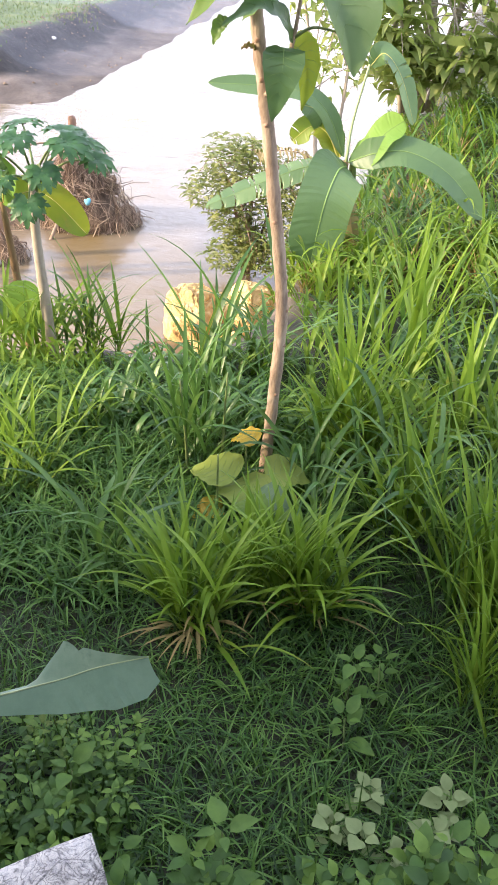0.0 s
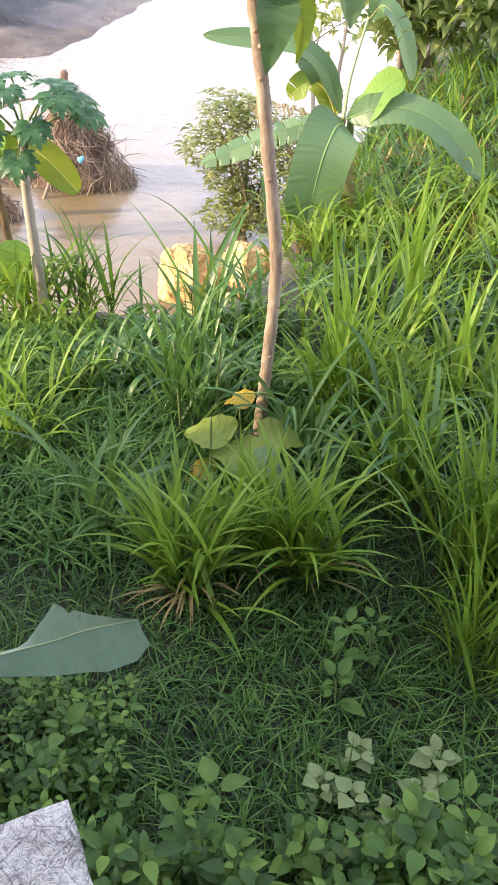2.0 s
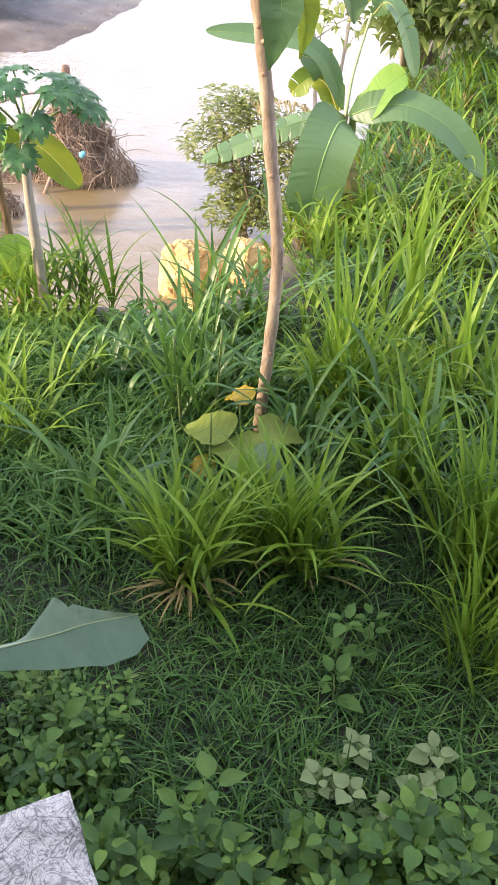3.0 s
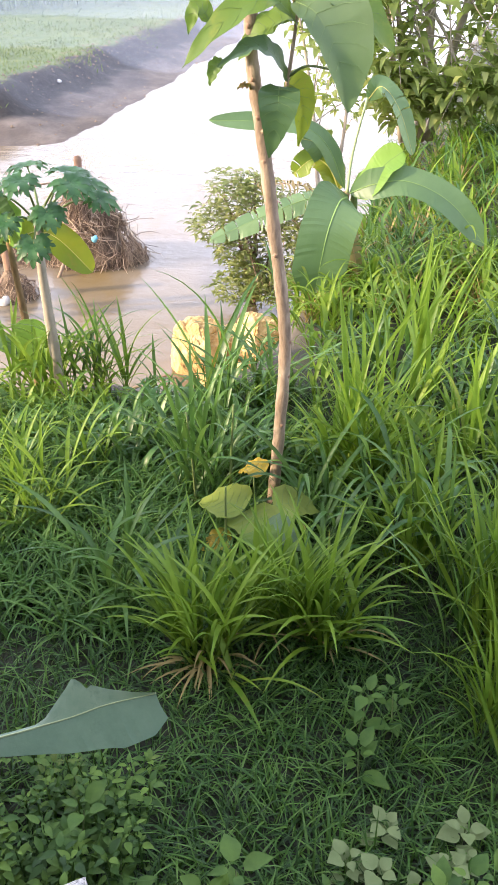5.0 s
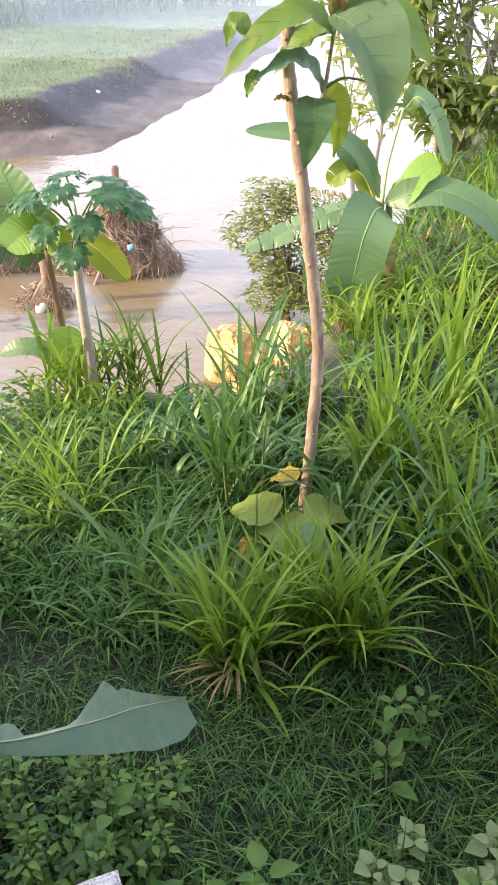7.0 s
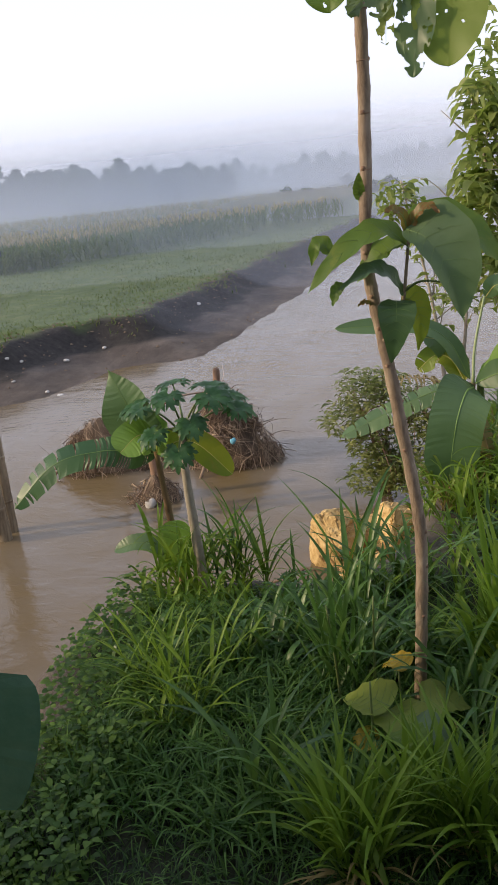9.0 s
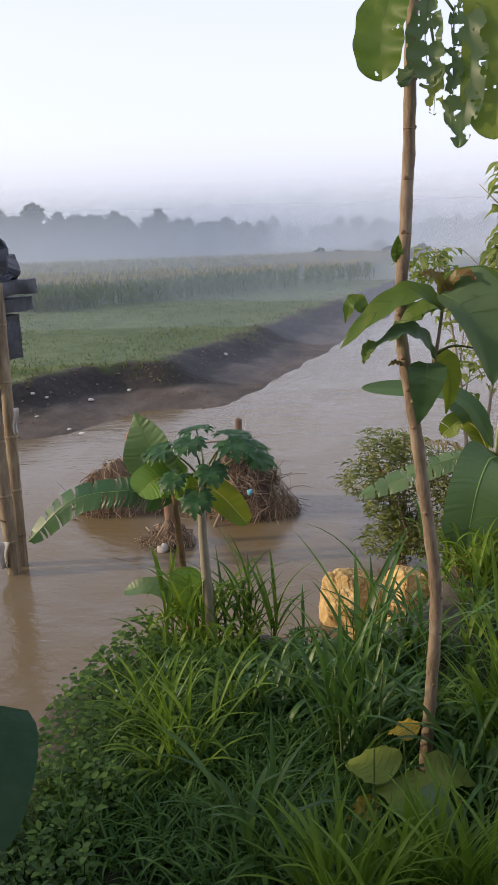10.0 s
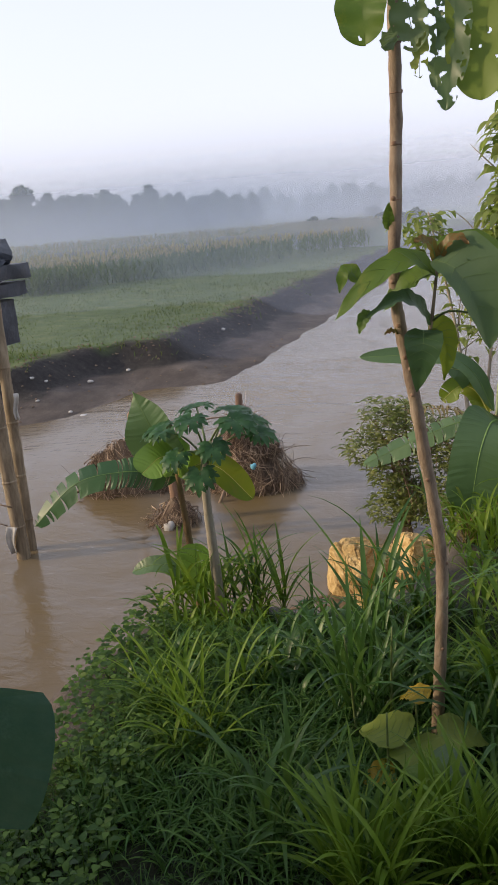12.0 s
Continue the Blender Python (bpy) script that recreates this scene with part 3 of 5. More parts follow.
def bank_litter():
    """Clods and scraps of rubbish on the far scarp."""
    r = random.Random(21)
    spots = [(-7.35, 15.75, 0.09), (-7.7, 15.9, 0.05), (-8.1, 18.0, 0.07), (-7.6, 19.3, 0.06), (-9.1, 17.0, 0.06), (-8.9, 17.3, 0.05), (-6.2, 23.8, 0.07), (-8.6, 16.2, 0.05), (-3.9, 25.8, 0.08)]
    for x, y, s in spots:
        bm = bmesh.new()
        bmesh.ops.create_icosphere(bm, subdivisions=2, radius=s)
        for v in bm.verts:
            v.co = v.co * (1 + 0.5 * noise.noise(v.co * 9 + Vector((x, y, 0))))
            v.co.z *= 0.55
        ob = part("litter_scrap", bm, RAG)
        ob.location = (x, y, ground_z(x, y) + s * 0.3)
        tagged(ob, "pale scrap of rubbish on the dark far bank", "litter", "bank litter")
    b = Buf()
    for _ in range(5000):
        x, y = r.uniform(-14, -2), r.uniform(14, 46)
        z, _n, d = land(np.array([x]), np.array([y]))
        if not -0.1 < d[0] < 3.2 or (d[0] < 1.8 and r.random() < 0.8):
            continue
        s = r.uniform(0.015, 0.06)
        c = Vector((x, y, float(z[0])))
        i = len(b.v)
        b.v.extend([c + Vector((s * r.uniform(.6, 1.2), 0, 0)), c + Vector((0, s * r.uniform(.6, 1.2), 0)), c - Vector((s * r.uniform(.6, 1.2), 0, 0)), c - Vector((0, s, 0)), c + Vector((0, 0, s * r.uniform(.5, 1)))])
        b.f.extend([(i, i + 1, i + 4), (i + 1, i + 2, i + 4), (i + 2, i + 3, i + 4), (i + 3, i, i + 4)])
    tagged(part("bank_clods", b, DEBRIS, smooth=False), "dark clods of earth along the far bank", "earth clods", "", "stuff")


bank_litter()


# ---------------------------------------------------------------- river: posts, flood debris, bamboo poles, rocks
def post(base, top, r0, r1, label, jag=0.05, mat=None, group="river posts"):
    b = Buf()
    base, top = Vector(base), Vector(top)
    pts = [base.lerp(top, i / 8) + Vector((noise.noise((i, base.x, 0)), noise.noise((i, base.y, 5)), 0)) * 0.012 for i in range(9)]
    b.tube(pts, [(r0 + (r1 - r0) * i / 8) * (1 + 0.08 * noise.noise((i * 2.1, base.x * 3, 1))) for i in range(9)], 10, False)
    k = len(b.v)
    rim = b.v[-10:]
    b.v.extend([v + Vector((0, 0, jag * rng.uniform(0, 1))) + (pts[-1] - v) * 0.35 for v in rim])
    for j in range(10):
        b.f.append((k - 10 + j, k - 10 + (j + 1) % 10, k + (j + 1) % 10, k + j))
    b.f.append(tuple(range(k, k + 10)))
    ob = part("wooden_post", moved(b, base), mat or POST_WOOD)
    ob.location = base
    return tagged(ob, label, "post", group)


post((-2.84, 11.2, -1.7), (-2.72, 11.2, 0.06), 0.06, 0.05, "weathered brown wooden post standing in flood debris", 0.08)
post((-4.62, 11.3, -1.7), (-4.46, 11.3, -0.2), 0.058, 0.05, "weathered wooden post with pale straw round its foot", 0.06)
post((-3.29, 9.75, -1.7), (-3.36, 9.75, -0.55), 0.08, 0.07, "thick brown tree stump rising out of the river", 0.06)


def debris(at, rx, ry, h, n, label, seed, lean=0.0):
    e = thing("debris_pile", at, label, "debris", "debris piles")
    r = random.Random(seed)
    b = Buf()
    rows = []
    for i in range(9):
        t = i / 8
        k = (1 - t ** 1.8) * 0.76 + 0.03
        rows.append([Vector((rx * k * math.cos(a) * (1 + 0.22 * noise.noise((math.cos(a) * 2, math.sin(a) * 2, t * 3 + seed))) + lean * t,
                             ry * k * math.sin(a) * (1 + 0.22 * noise.noise((math.cos(a) * 2, math.sin(a) * 2, t * 3 + seed + 9))), -0.25 + (h + 0.2) * t)) for a in np.linspace(0, 2 * math.pi, 25)])
    b.strip(rows)
    part("silted_core", b, DEBRIS, e)
    s = Buf()
    lumps = [(r.random() ** 1.3 * 0.95, r.uniform(0, 6.28), r.uniform(-0.12, 0.3), r.gauss(0, 0.7)) for _ in range(26)]
    for _ in range(n):
        t, a, size, turn = r.choice(lumps)
        t, a = min(0.97, max(0, t + r.gauss(0, 0.09))), a + r.gauss(0, 0.34)
        k = ((1 - t ** 1.8) * 0.86 + 0.06) * (1 + size * r.uniform(0.0, 1.0))
        p = Vector((rx * k * math.cos(a) + lean * t, ry * k * math.sin(a), -0.05 + h * t))
        out = Vector((math.cos(a) * rx, math.sin(a) * ry, 0)).normalized()
        tang = Vector((-math.sin(a), math.cos(a), 0))
        stray = r.random() < 0.16
        d = (tang * (r.gauss(0, 1.4) if stray else turn + r.gauss(0, 0.4)) + Vector((0, 0, -1)) * (r.uniform(-0.8, 0.8) if stray else r.uniform(0.3, 1.4)) + out * r.uniform(-0.1, 0.6)).normalized()
        ln = r.uniform(0.10, 0.40) * (1.7 if r.random() < 0.05 else 1) * min(1, h + 0.15)
        bend = Vector((r.gauss(0, .05), r.gauss(0, .05), r.gauss(0, .04)))
        m1 = p + d * ln * 0.35 + bend
        m2 = p + d * ln * 0.7 + bend * 0.6 - Vector((0, 0, 0.05 * r.random()))
        end = p + d * ln + Vector((r.gauss(0, .05), r.gauss(0, .05), -0.14 * r.random()))
        for q in (m1, m2, end):
            q.z = max(q.z, -0.08)
        w = r.uniform(0.002, 0.006) * (2.2 if r.random() < 0.08 else 1)
        s.tube([p - d * ln * 0.15, m1, m2, end], [w, w * 0.95, w * 0.8, w * 0.35], 4, False)
    part("twig_tangle", s, TWIG, e, "bleached twigs and straw")
    return e


debris((-2.50, 11.25, WATER), 0.60, 0.60, 1.10, 2300, "cone of tangled brown flood debris round a post", 5, -0.30)
debris((-4.55, 11.15, WATER), 0.80, 0.55, 0.80, 1700, "low heap of straw and driftwood round a post", 8, -0.05)
debris((-3.35, 9.7, WATER), 0.36, 0.3, 0.42, 480, "small heap of washed-up roots round a stump", 9)
debris((-3.62, 11.1, WATER), 0.75, 0.4, 0.36, 700, "low bar of driftwood between two debris heaps", 10)


def stick(p, q, r0, label, mat=None):
    b = Buf()
    pts = curve_points([p, Vector(p).lerp(Vector(q), 0.5) + Vector((0, 0, 0.04)), q], 6)
    b.tube(pts, [r0 * (1 - 0.08 * i) for i in range(7)], 6)
    ob = part("driftwood_stick", moved(b, p), mat or TWIG)
    ob.location = p
    return tagged(ob, label, "stick", "driftwood sticks")


stick((-5.35, 10.6, WATER - .02), (-4.7, 10.9, WATER + .32), 0.022, "pale driftwood stick leaning on the straw heap")
stick((-3.6, 10.9, WATER + .28), (-2.6, 10.6, WATER + .55), 0.02, "bleached stick lying across the debris")
stick((-2.95, 10.4, WATER - .05), (-2.75, 10.8, WATER + .4), 0.03, "broken root standing in shallow water")
stick((-3.55, 10.95, WATER + .95), (-2.95, 11.2, WATER + 1.05), 0.02, "grey stick resting against a post")
stick((-2.2, 11.3, WATER + .45), (-1.75, 11.3, WATER + .56), 0.006, "thin twig poking out of the debris")
for sx, sy, sl in ((-1.75, 6.9, .3), (-1.2, 7.6, .2), (-1.45, 7.35, .25)):
    stick((sx, sy, WATER - 0.01), (sx + sl, sy - 0.05, WATER + 0.03), 0.02, "dark branch floating by the bank", DEBRIS)


def scrap(at, s, mat, label, name):
    bm = bmesh.new()
    bmesh.ops.create_icosphere(bm, subdivisions=2, radius=s)
    for v in bm.verts:
        v.co = v.co * (1 + 0.6 * noise.noise(v.co * (2 / s)))
        v.co.y *= 0.6
    ob = part(name, bm, mat)
    ob.location = at
    tagged(ob, label, "litter", "river litter")


scrap((-2.45, 10.62, WATER + 0.47), 0.045, BLUE_PLASTIC, "light blue plastic scrap caught in the debris", "plastic_scrap")
scrap((-3.35, 9.42, WATER + 0.04), 0.08, RAG, "pale scrap caught at the foot of a stump", "cloth_scrap")
scrap((-4.72, 10.72, WATER + 0.2), 0.05, RAG, "white scrap caught in the straw", "cloth_scrap")


def bamboo_pole(base, top, r0, label):
    e = thing("bamboo_pole", base, label, "pole", "bamboo poles")
    base, top = Vector(base), Vector(top)
    b, rings = Buf(), Buf()
    n = 40
    nodes = [2, 8, 14, 21, 28, 35]
    pts = [base.lerp(top, i / n) for i in range(n + 1)]
    b.tube(pts, [r0 * (1.06 if i in nodes else 1 - 0.04 * math.sin(i)) for i in range(n + 1)], 12)
    part("culm", moved(b, base), BAMBOO, e)
    for k in nodes:
        ring = Buf()
        ring.tube([base.lerp(top, (k - 0.2) / n), base.lerp(top, k / n), base.lerp(top, (k + 0.2) / n)], [r0 * 1.04, r0 * 1.09, r0 * 1.04], 12)
        part("node_ring", moved(ring, base), BAMBOO, e)
    return e


bamboo_pole((-4.95, 8.5, WATER - 0.35), (-5.04, 8.5, 2.2), 0.085, "tall weathered bamboo pole standing in the river")
bamboo_pole((-4.99, 8.75, WATER - 0.35), (-4.93, 8.75, 2.2), 0.07, "slimmer bamboo pole bound to a second one")


def rag(at, w, h, label, seed):
    b = Buf()
    rows = []
    for i in range(8):
        t = i / 7
        rows.append([Vector((w * (u - 0.5) * (1 - 0.5 * t) + 0.02 * math.sin(5 * t + seed), -0.02 - 0.03 * math.sin(u * 6 + seed) * (0.4 + t), -h * t)) for u in np.linspace(0, 1, 6)])
    b.strip(rows)
    ob = part("hanging_rag", b, RAG)
    ob.modifiers.new("thickness", "SOLIDIFY").thickness = 0.006
    ob.location = at
    tagged(ob, label, "rag", "rags on the poles")


rag((-4.80, 8.66, 0.75), 0.07, 0.32, "white rag hanging from a bamboo pole", 1)
rag((-5.0, 8.40, -0.85), 0.15, 0.34, "torn pale plastic wrapped round a pole foot", 2)
stick((-5.6, 8.55, -0.62), (-4.95, 8.4, -0.60), 0.018, "thin dark rail tied to the bamboo poles", DEBRIS)
stick((-5.6, 8.55, -0.86), (-5.05, 8.4, -0.84), 0.015, "thin dark rail tied to the bamboo poles", DEBRIS)


def hut():
    """The corner of a shack: dark sheeting over crates, carried by the poles."""
    e = thing("shack_corner", (-5.35, 8.7, 1.2), "corner of a shack wrapped in dark slate-blue plastic sheet", "shack")
    def crumpled(name, lo, hi, seed, amp=0.05, label=""):
        bm = bmesh.new()
        bmesh.ops.create_cube(bm, size=1)
        bmesh.ops.subdivide_edges(bm, edges=bm.edges[:], cuts=5, use_grid_fill=True)
        for v in bm.verts:
            c = Vector([lo[i] + (v.co[i] + 0.5) * (hi[i] - lo[i]) for i in range(3)])
            v.co = c + Vector((noise.noise(c * 4 + Vector((seed, 0, 0))), noise.noise(c * 4 + Vector((0, seed, 0))), noise.noise(c * 4 + Vector((0, 0, seed))))) * amp - Vector((-5.2, 8.7, 1.2))
        part(name, bm, TARP, e, label, False)
    crumpled("lower_wall", (-6.6, 8.5, 1.2), (-5.12, 9.8, 1.75), 1, 0.03)
    crumpled("eave", (-6.7, 8.35, 1.80), (-5.0, 10, 1.97), 2, 0.04)
    crumpled("upper_eave", (-6.7, 8.3, 2.02), (-4.94, 10, 2.2), 3, 0.05)
    crumpled("sheet", (-6.6, 8.5, 2.15), (-5.05, 9.8, 2.52), 4, 0.14)
    crumpled("roof_fold", (-6.6, 8.6, 2.4), (-5.15, 9.7, 2.72), 5, 0.12)


hut()


def rock(at, size, seed, label, turn=0.0):
    """A quarried lump: a block with worn corners, broken off along a few planes, split by deep joints."""
    bm = bmesh.new()
    bmesh.ops.create_cube(bm, size=2)
    bmesh.ops.subdivide_edges(bm, edges=bm.edges[:], cuts=26, use_grid_fill=True)
    off = Vector((seed * 3.1, seed * 1.7, seed))
    r = random.Random(seed)
    cuts = []
    for _ in range(9):
        nrm = Vector((r.choice((-1, 1)) * r.uniform(0.3, 1), -r.uniform(0.2, 1), r.uniform(-0.3, 1))).normalized()
        cuts.append((nrm, r.uniform(0.78, 1.0)))
    for v in bm.verts:
        c = v.co.copy()
        p = c / (abs(c.x) ** 3 + abs(c.y) ** 3 + abs(c.z) ** 3) ** 0.333
        for nrm, d in cuts:
            over = p.dot(nrm) - d
            if over > 0:
                p -= nrm * over * 0.95
        joint = max((1 - min(1, abs(noise.noise(Vector((c.x * 0.9, c.y * 0.9, c.z * 0.6)) + off)) * 17)) ** 2, 0.8 * (1 - min(1, abs(noise.noise(Vector((c.x * 0.6, c.y * 0.6, c.z * 1.3)) + off * 2)) * 18)) ** 2)
        step = 0.05 * round(2.2 * noise.noise(p * 1.3 + off))
        p *= 1 - 0.10 * joint + step + 0.035 * noise.noise(p * 4 + off) + 0.02 * noise.noise(p * 11 + off)
        v.co = Vector((p.x * size[0], p.y * size[1], p.z * size[2]))
    ob = part("limestone_boulder", bm, ROCK, smooth=False)
    ob.location = at
    ob.rotation_euler = (0, 0, turn)
    tagged(ob, label, "rock", "boulders by the river")


rock((-0.80, 7.85, WATER + 0.19), (0.29, 0.26, 0.34), 1, "yellow limestone boulder at the water's edge", 0.25)
rock((-0.20, 7.95, WATER + 0.20), (0.24, 0.24, 0.36), 2, "smaller cracked limestone boulder beside the river", -0.2)
rock((-0.46, 8.0, WATER + 0.16), (0.16, 0.18, 0.26), 5, "broken limestone block wedged between two boulders", 0.6)
rock((-0.62, 7.45, WATER + 0.04), (0.13, 0.10, 0.11), 3, "small pale stone at the foot of a boulder", 0.4)
rock((-0.36, 7.55, WATER + 0.06), (0.13, 0.12, 0.14), 4, "broken pale stone between two boulders", 1.0)


def shore_litter():
    """Gravel, twigs and dead leaves on the little bar under the near bank."""
    r = random.Random(27)
    b, lb = Buf(), Buf()
    for _ in range(420):
        x, y = -2.75 + r.gauss(0, 0.35), 4.5 + r.gauss(0, 0.4)
        z = ground_z(x, y)
        if not WATER - 0.03 < z < WATER + 0.3:
            continue
        q = r.random()
        if q < 0.6:
            w = r.uniform(0.012, 0.035)
            c = Vector((x, y, z))
            i = len(b.v)
            b.v.extend([c + Vector((w * r.uniform(.6, 1.3), 0, 0)), c + Vector((0, w * r.uniform(.6, 1.3), 0)), c - Vector((w * r.uniform(.6, 1.3), 0, 0)), c - Vector((0, w, 0)), c + Vector((0, 0, w * r.uniform(.4, .9)))])
            b.f.extend([(i, i + 1, i + 4), (i + 1, i + 2, i + 4), (i + 2, i + 3, i + 4), (i + 3, i, i + 4)])
        elif q < 0.85:
            a, w = r.uniform(0, 6.28), r.uniform(0.05, 0.2)
            lb.tube([(x, y, z + 0.01), (x + math.cos(a) * w, y + math.sin(a) * w, z + r.uniform(0.01, 0.05))], [0.004, 0.002], 4, False)
        else:
            lb.blade((x, y, z + 0.01), r.uniform(0, 6.28), r.uniform(0.06, 0.14), 0.035, 1.3, 0.3, 3, 0.2)
    tagged(part("shore_gravel", b, RAG_GREY, smooth=False), "grey and pale gravel at the foot of the near bank", "gravel", "", "stuff")
    tagged(part("shore_litter", lb, STRAW), "twigs and dead leaves washed up under the bank", "litter", "", "stuff")


shore_litter()


# ---------------------------------------------------------------- banana plants
def banana_leaf(parent, base, spine, width, face, mat, label, seed, rib=None, tears=0.0, cup=0.15, profile=paddle, other=None, name="leaf", swept=0.25):
    """Blade in strips between the side veins, some torn apart, with a midrib as a part of its own."""
    r = random.Random(seed)
    n = 44
    pts = curve_points(spine, n)
    b = Buf()
    for half in (-1, 1):
        run = []
        for i in range(n + 1):
            t = i / n
            d = (pts[min(i + 1, n)] - pts[max(i - 1, 0)]).normalized()
            side = d.cross(Vector(face)).normalized()
            nrm = side.cross(d).normalized()
            w = width * 0.5 * (other or profile if half > 0 else profile)(t)
            sweep = d * w * swept
            wave = 0.003 * math.sin(i * 2.4 + half) + 0.03 * math.sin(t * 7 + seed + half)
            row = [pts[i] + side * (half * w * u) + sweep * u * u + nrm * (cup * w * u ** 1.4 - 0.25 * cup * w * u ** 3 + wave * u * width * 1.6 + 0.0025 * width * (i % 2) * min(1, u * 3)) for u in (0, 0.2, 0.45, 0.72, 1.0)]
            run.append(row)
            if len(run) > 1 and r.random() < tears:
                gap = r.uniform(0.25, 0.7)
                run[-1] = [v.lerp(run[-2][j], gap * (j / 4) ** 0.7) - nrm * (0.05 * width * (j / 4) ** 2) for j, v in enumerate(row)]
                b.strip(run)
                run = [row]
        if len(run) > 1:
            b.strip(run)
    ob = part(name, moved(b, base), mat, parent, label, False)
    m = Buf()
    m.tube(pts, [max(0.0018, width * 0.024 * (1 - i / (n + 2))) for i in range(n + 1)], 6)
    part("midrib", moved(m, base), rib or RIB, ob)
    return ob


def stem(parent, base, pts, radii, mat=PSEUDOSTEM, name="pseudostem", label=""):
    b = Buf()
    q = curve_points(pts, 14)
    rr = np.interp(np.linspace(0, 1, 15), np.linspace(0, 1, len(radii)), radii)
    b.tube(q, [float(v) * (1 + 0.06 * math.sin(i * 2.2)) for i, v in enumerate(rr)], 12)
    return part(name, moved(b, base), mat, parent, label)


def petiole(parent, base, pts, r0, r1, mat=PETIOLE, name="petiole"):
    b = Buf()
    q = curve_points(pts, 8)
    b.tube(q, [r0 + (r1 - r0) * i / 8 for i in range(9)], 6)
    return part(name, moved(b, base), mat, parent)


def banana_right():
    o = (0.45, 6.9, -0.25)
    e = thing("banana_plant", o, "young banana plant with broad green leaves among tall grass", "banana plant", "banana plants")
    stem(e, o, [(0.45, 6.9, -0.35), (0.46, 6.9, 0.3), (0.53, 6.9, 0.80)], [0.075, 0.06, 0.035])
    stem(e, o, [(0.62, 7.0, -0.3), (0.62, 7.0, 0.3), (0.60, 6.95, 0.85)], [0.06, 0.045, 0.025], PETIOLE, "young_shoot")
    banana_leaf(e, o, [(0.54, 6.86, 0.77), (0.47, 6.7, 0.77), (0.39, 6.55, 0.60), (0.34, 6.5, 0.34), (0.31, 6.5, 0.10)], 0.44, (0.1, -0.75, 0.6), BANANA, "broad drooping banana leaf with pleated veins", 1, RIB, 0, 0.1)
    banana_leaf(e, o, [(0.56, 6.88, 0.80), (0.76, 6.8, 0.90), (1.02, 6.75, 0.93), (1.34, 6.7, 0.79), (1.655, 6.65, 0.47)], 0.24, (0.05, -0.85, 0.55), BANANA, "long arching banana leaf", 2, RIB, 0, 0.12)
    banana_leaf(e, o, [(0.58, 6.9, 0.78), (0.72, 6.85, 0.90), (0.82, 6.85, 1.04), (0.95, 6.85, 1.14)], 0.24, (-0.5, -0.8, 0.5), BANANA_PALE, "pale young banana leaf", 3, RIB, 0, 0.3)
    petiole(e, o, [(0.54, 6.9, 0.78), (0.56, 6.9, 1.1), (0.64, 6.88, 1.52)], 0.014, 0.009, RIB_PALE)
    banana_leaf(e, o, [(0.64, 6.88, 1.50), (0.74, 6.85, 1.60), (0.88, 6.8, 1.45), (1.02, 6.8, 1.12)], 0.17, (0.5, -0.7, 0.6), BANANA, "drooping banana leaf with a yellow edge", 4, RIB_YELLOW, 0.1, 0.3)
    banana_leaf(e, o, [(0.50, 6.95, 0.82), (0.40, 7.05, 0.98), (0.28, 7.05, 1.14), (0.16, 7.05, 1.18)], 0.2, (-0.3, -0.7, 0.6), BANANA, "small bluish banana leaf", 5, RIB_YELLOW, 0, 0.3)
    banana_leaf(e, o, [(0.48, 6.95, 0.8), (0.38, 7.0, 0.98), (0.25, 7.05, 1.02), (0.10, 7.05, 0.90)], 0.2, (0, -0.8, 0.6), BANANA_YELLOW, "yellowing banana leaf", 6, RIB_YELLOW, 0.1, 0.3)
    banana_leaf(e, o, [(0.52, 6.95, 0.82), (0.36, 6.95, 1.15), (0.15, 6.9, 1.30), (-0.2, 6.9, 1.33), (-0.57, 6.9, 1.33)], 0.15, (0.0, -0.8, 0.6), BANANA, "narrow level banana leaf", 7, RIB, 0, 0.1)
    banana_leaf(e, o, [(0.48, 6.98, 0.72), (0.25, 7.0, 0.72), (-0.1, 7.0, 0.58), (-0.6, 7.0, 0.34)], 0.22, (0.0, -0.6, 0.8), BANANA, "faded torn banana leaf", 8, RIB, 0.45, -0.3)
    banana_leaf(e, o, [(0.45, 6.95, 0.6), (0.55, 6.9, 0.55), (0.66, 6.85, 0.2), (0.7, 6.85, -0.1)], 0.16, (0.2, -0.8, 0.3), STRAW, "dead brown banana leaf hanging down", 9, POST_WOOD, 0.4, -0.3)


banana_right()


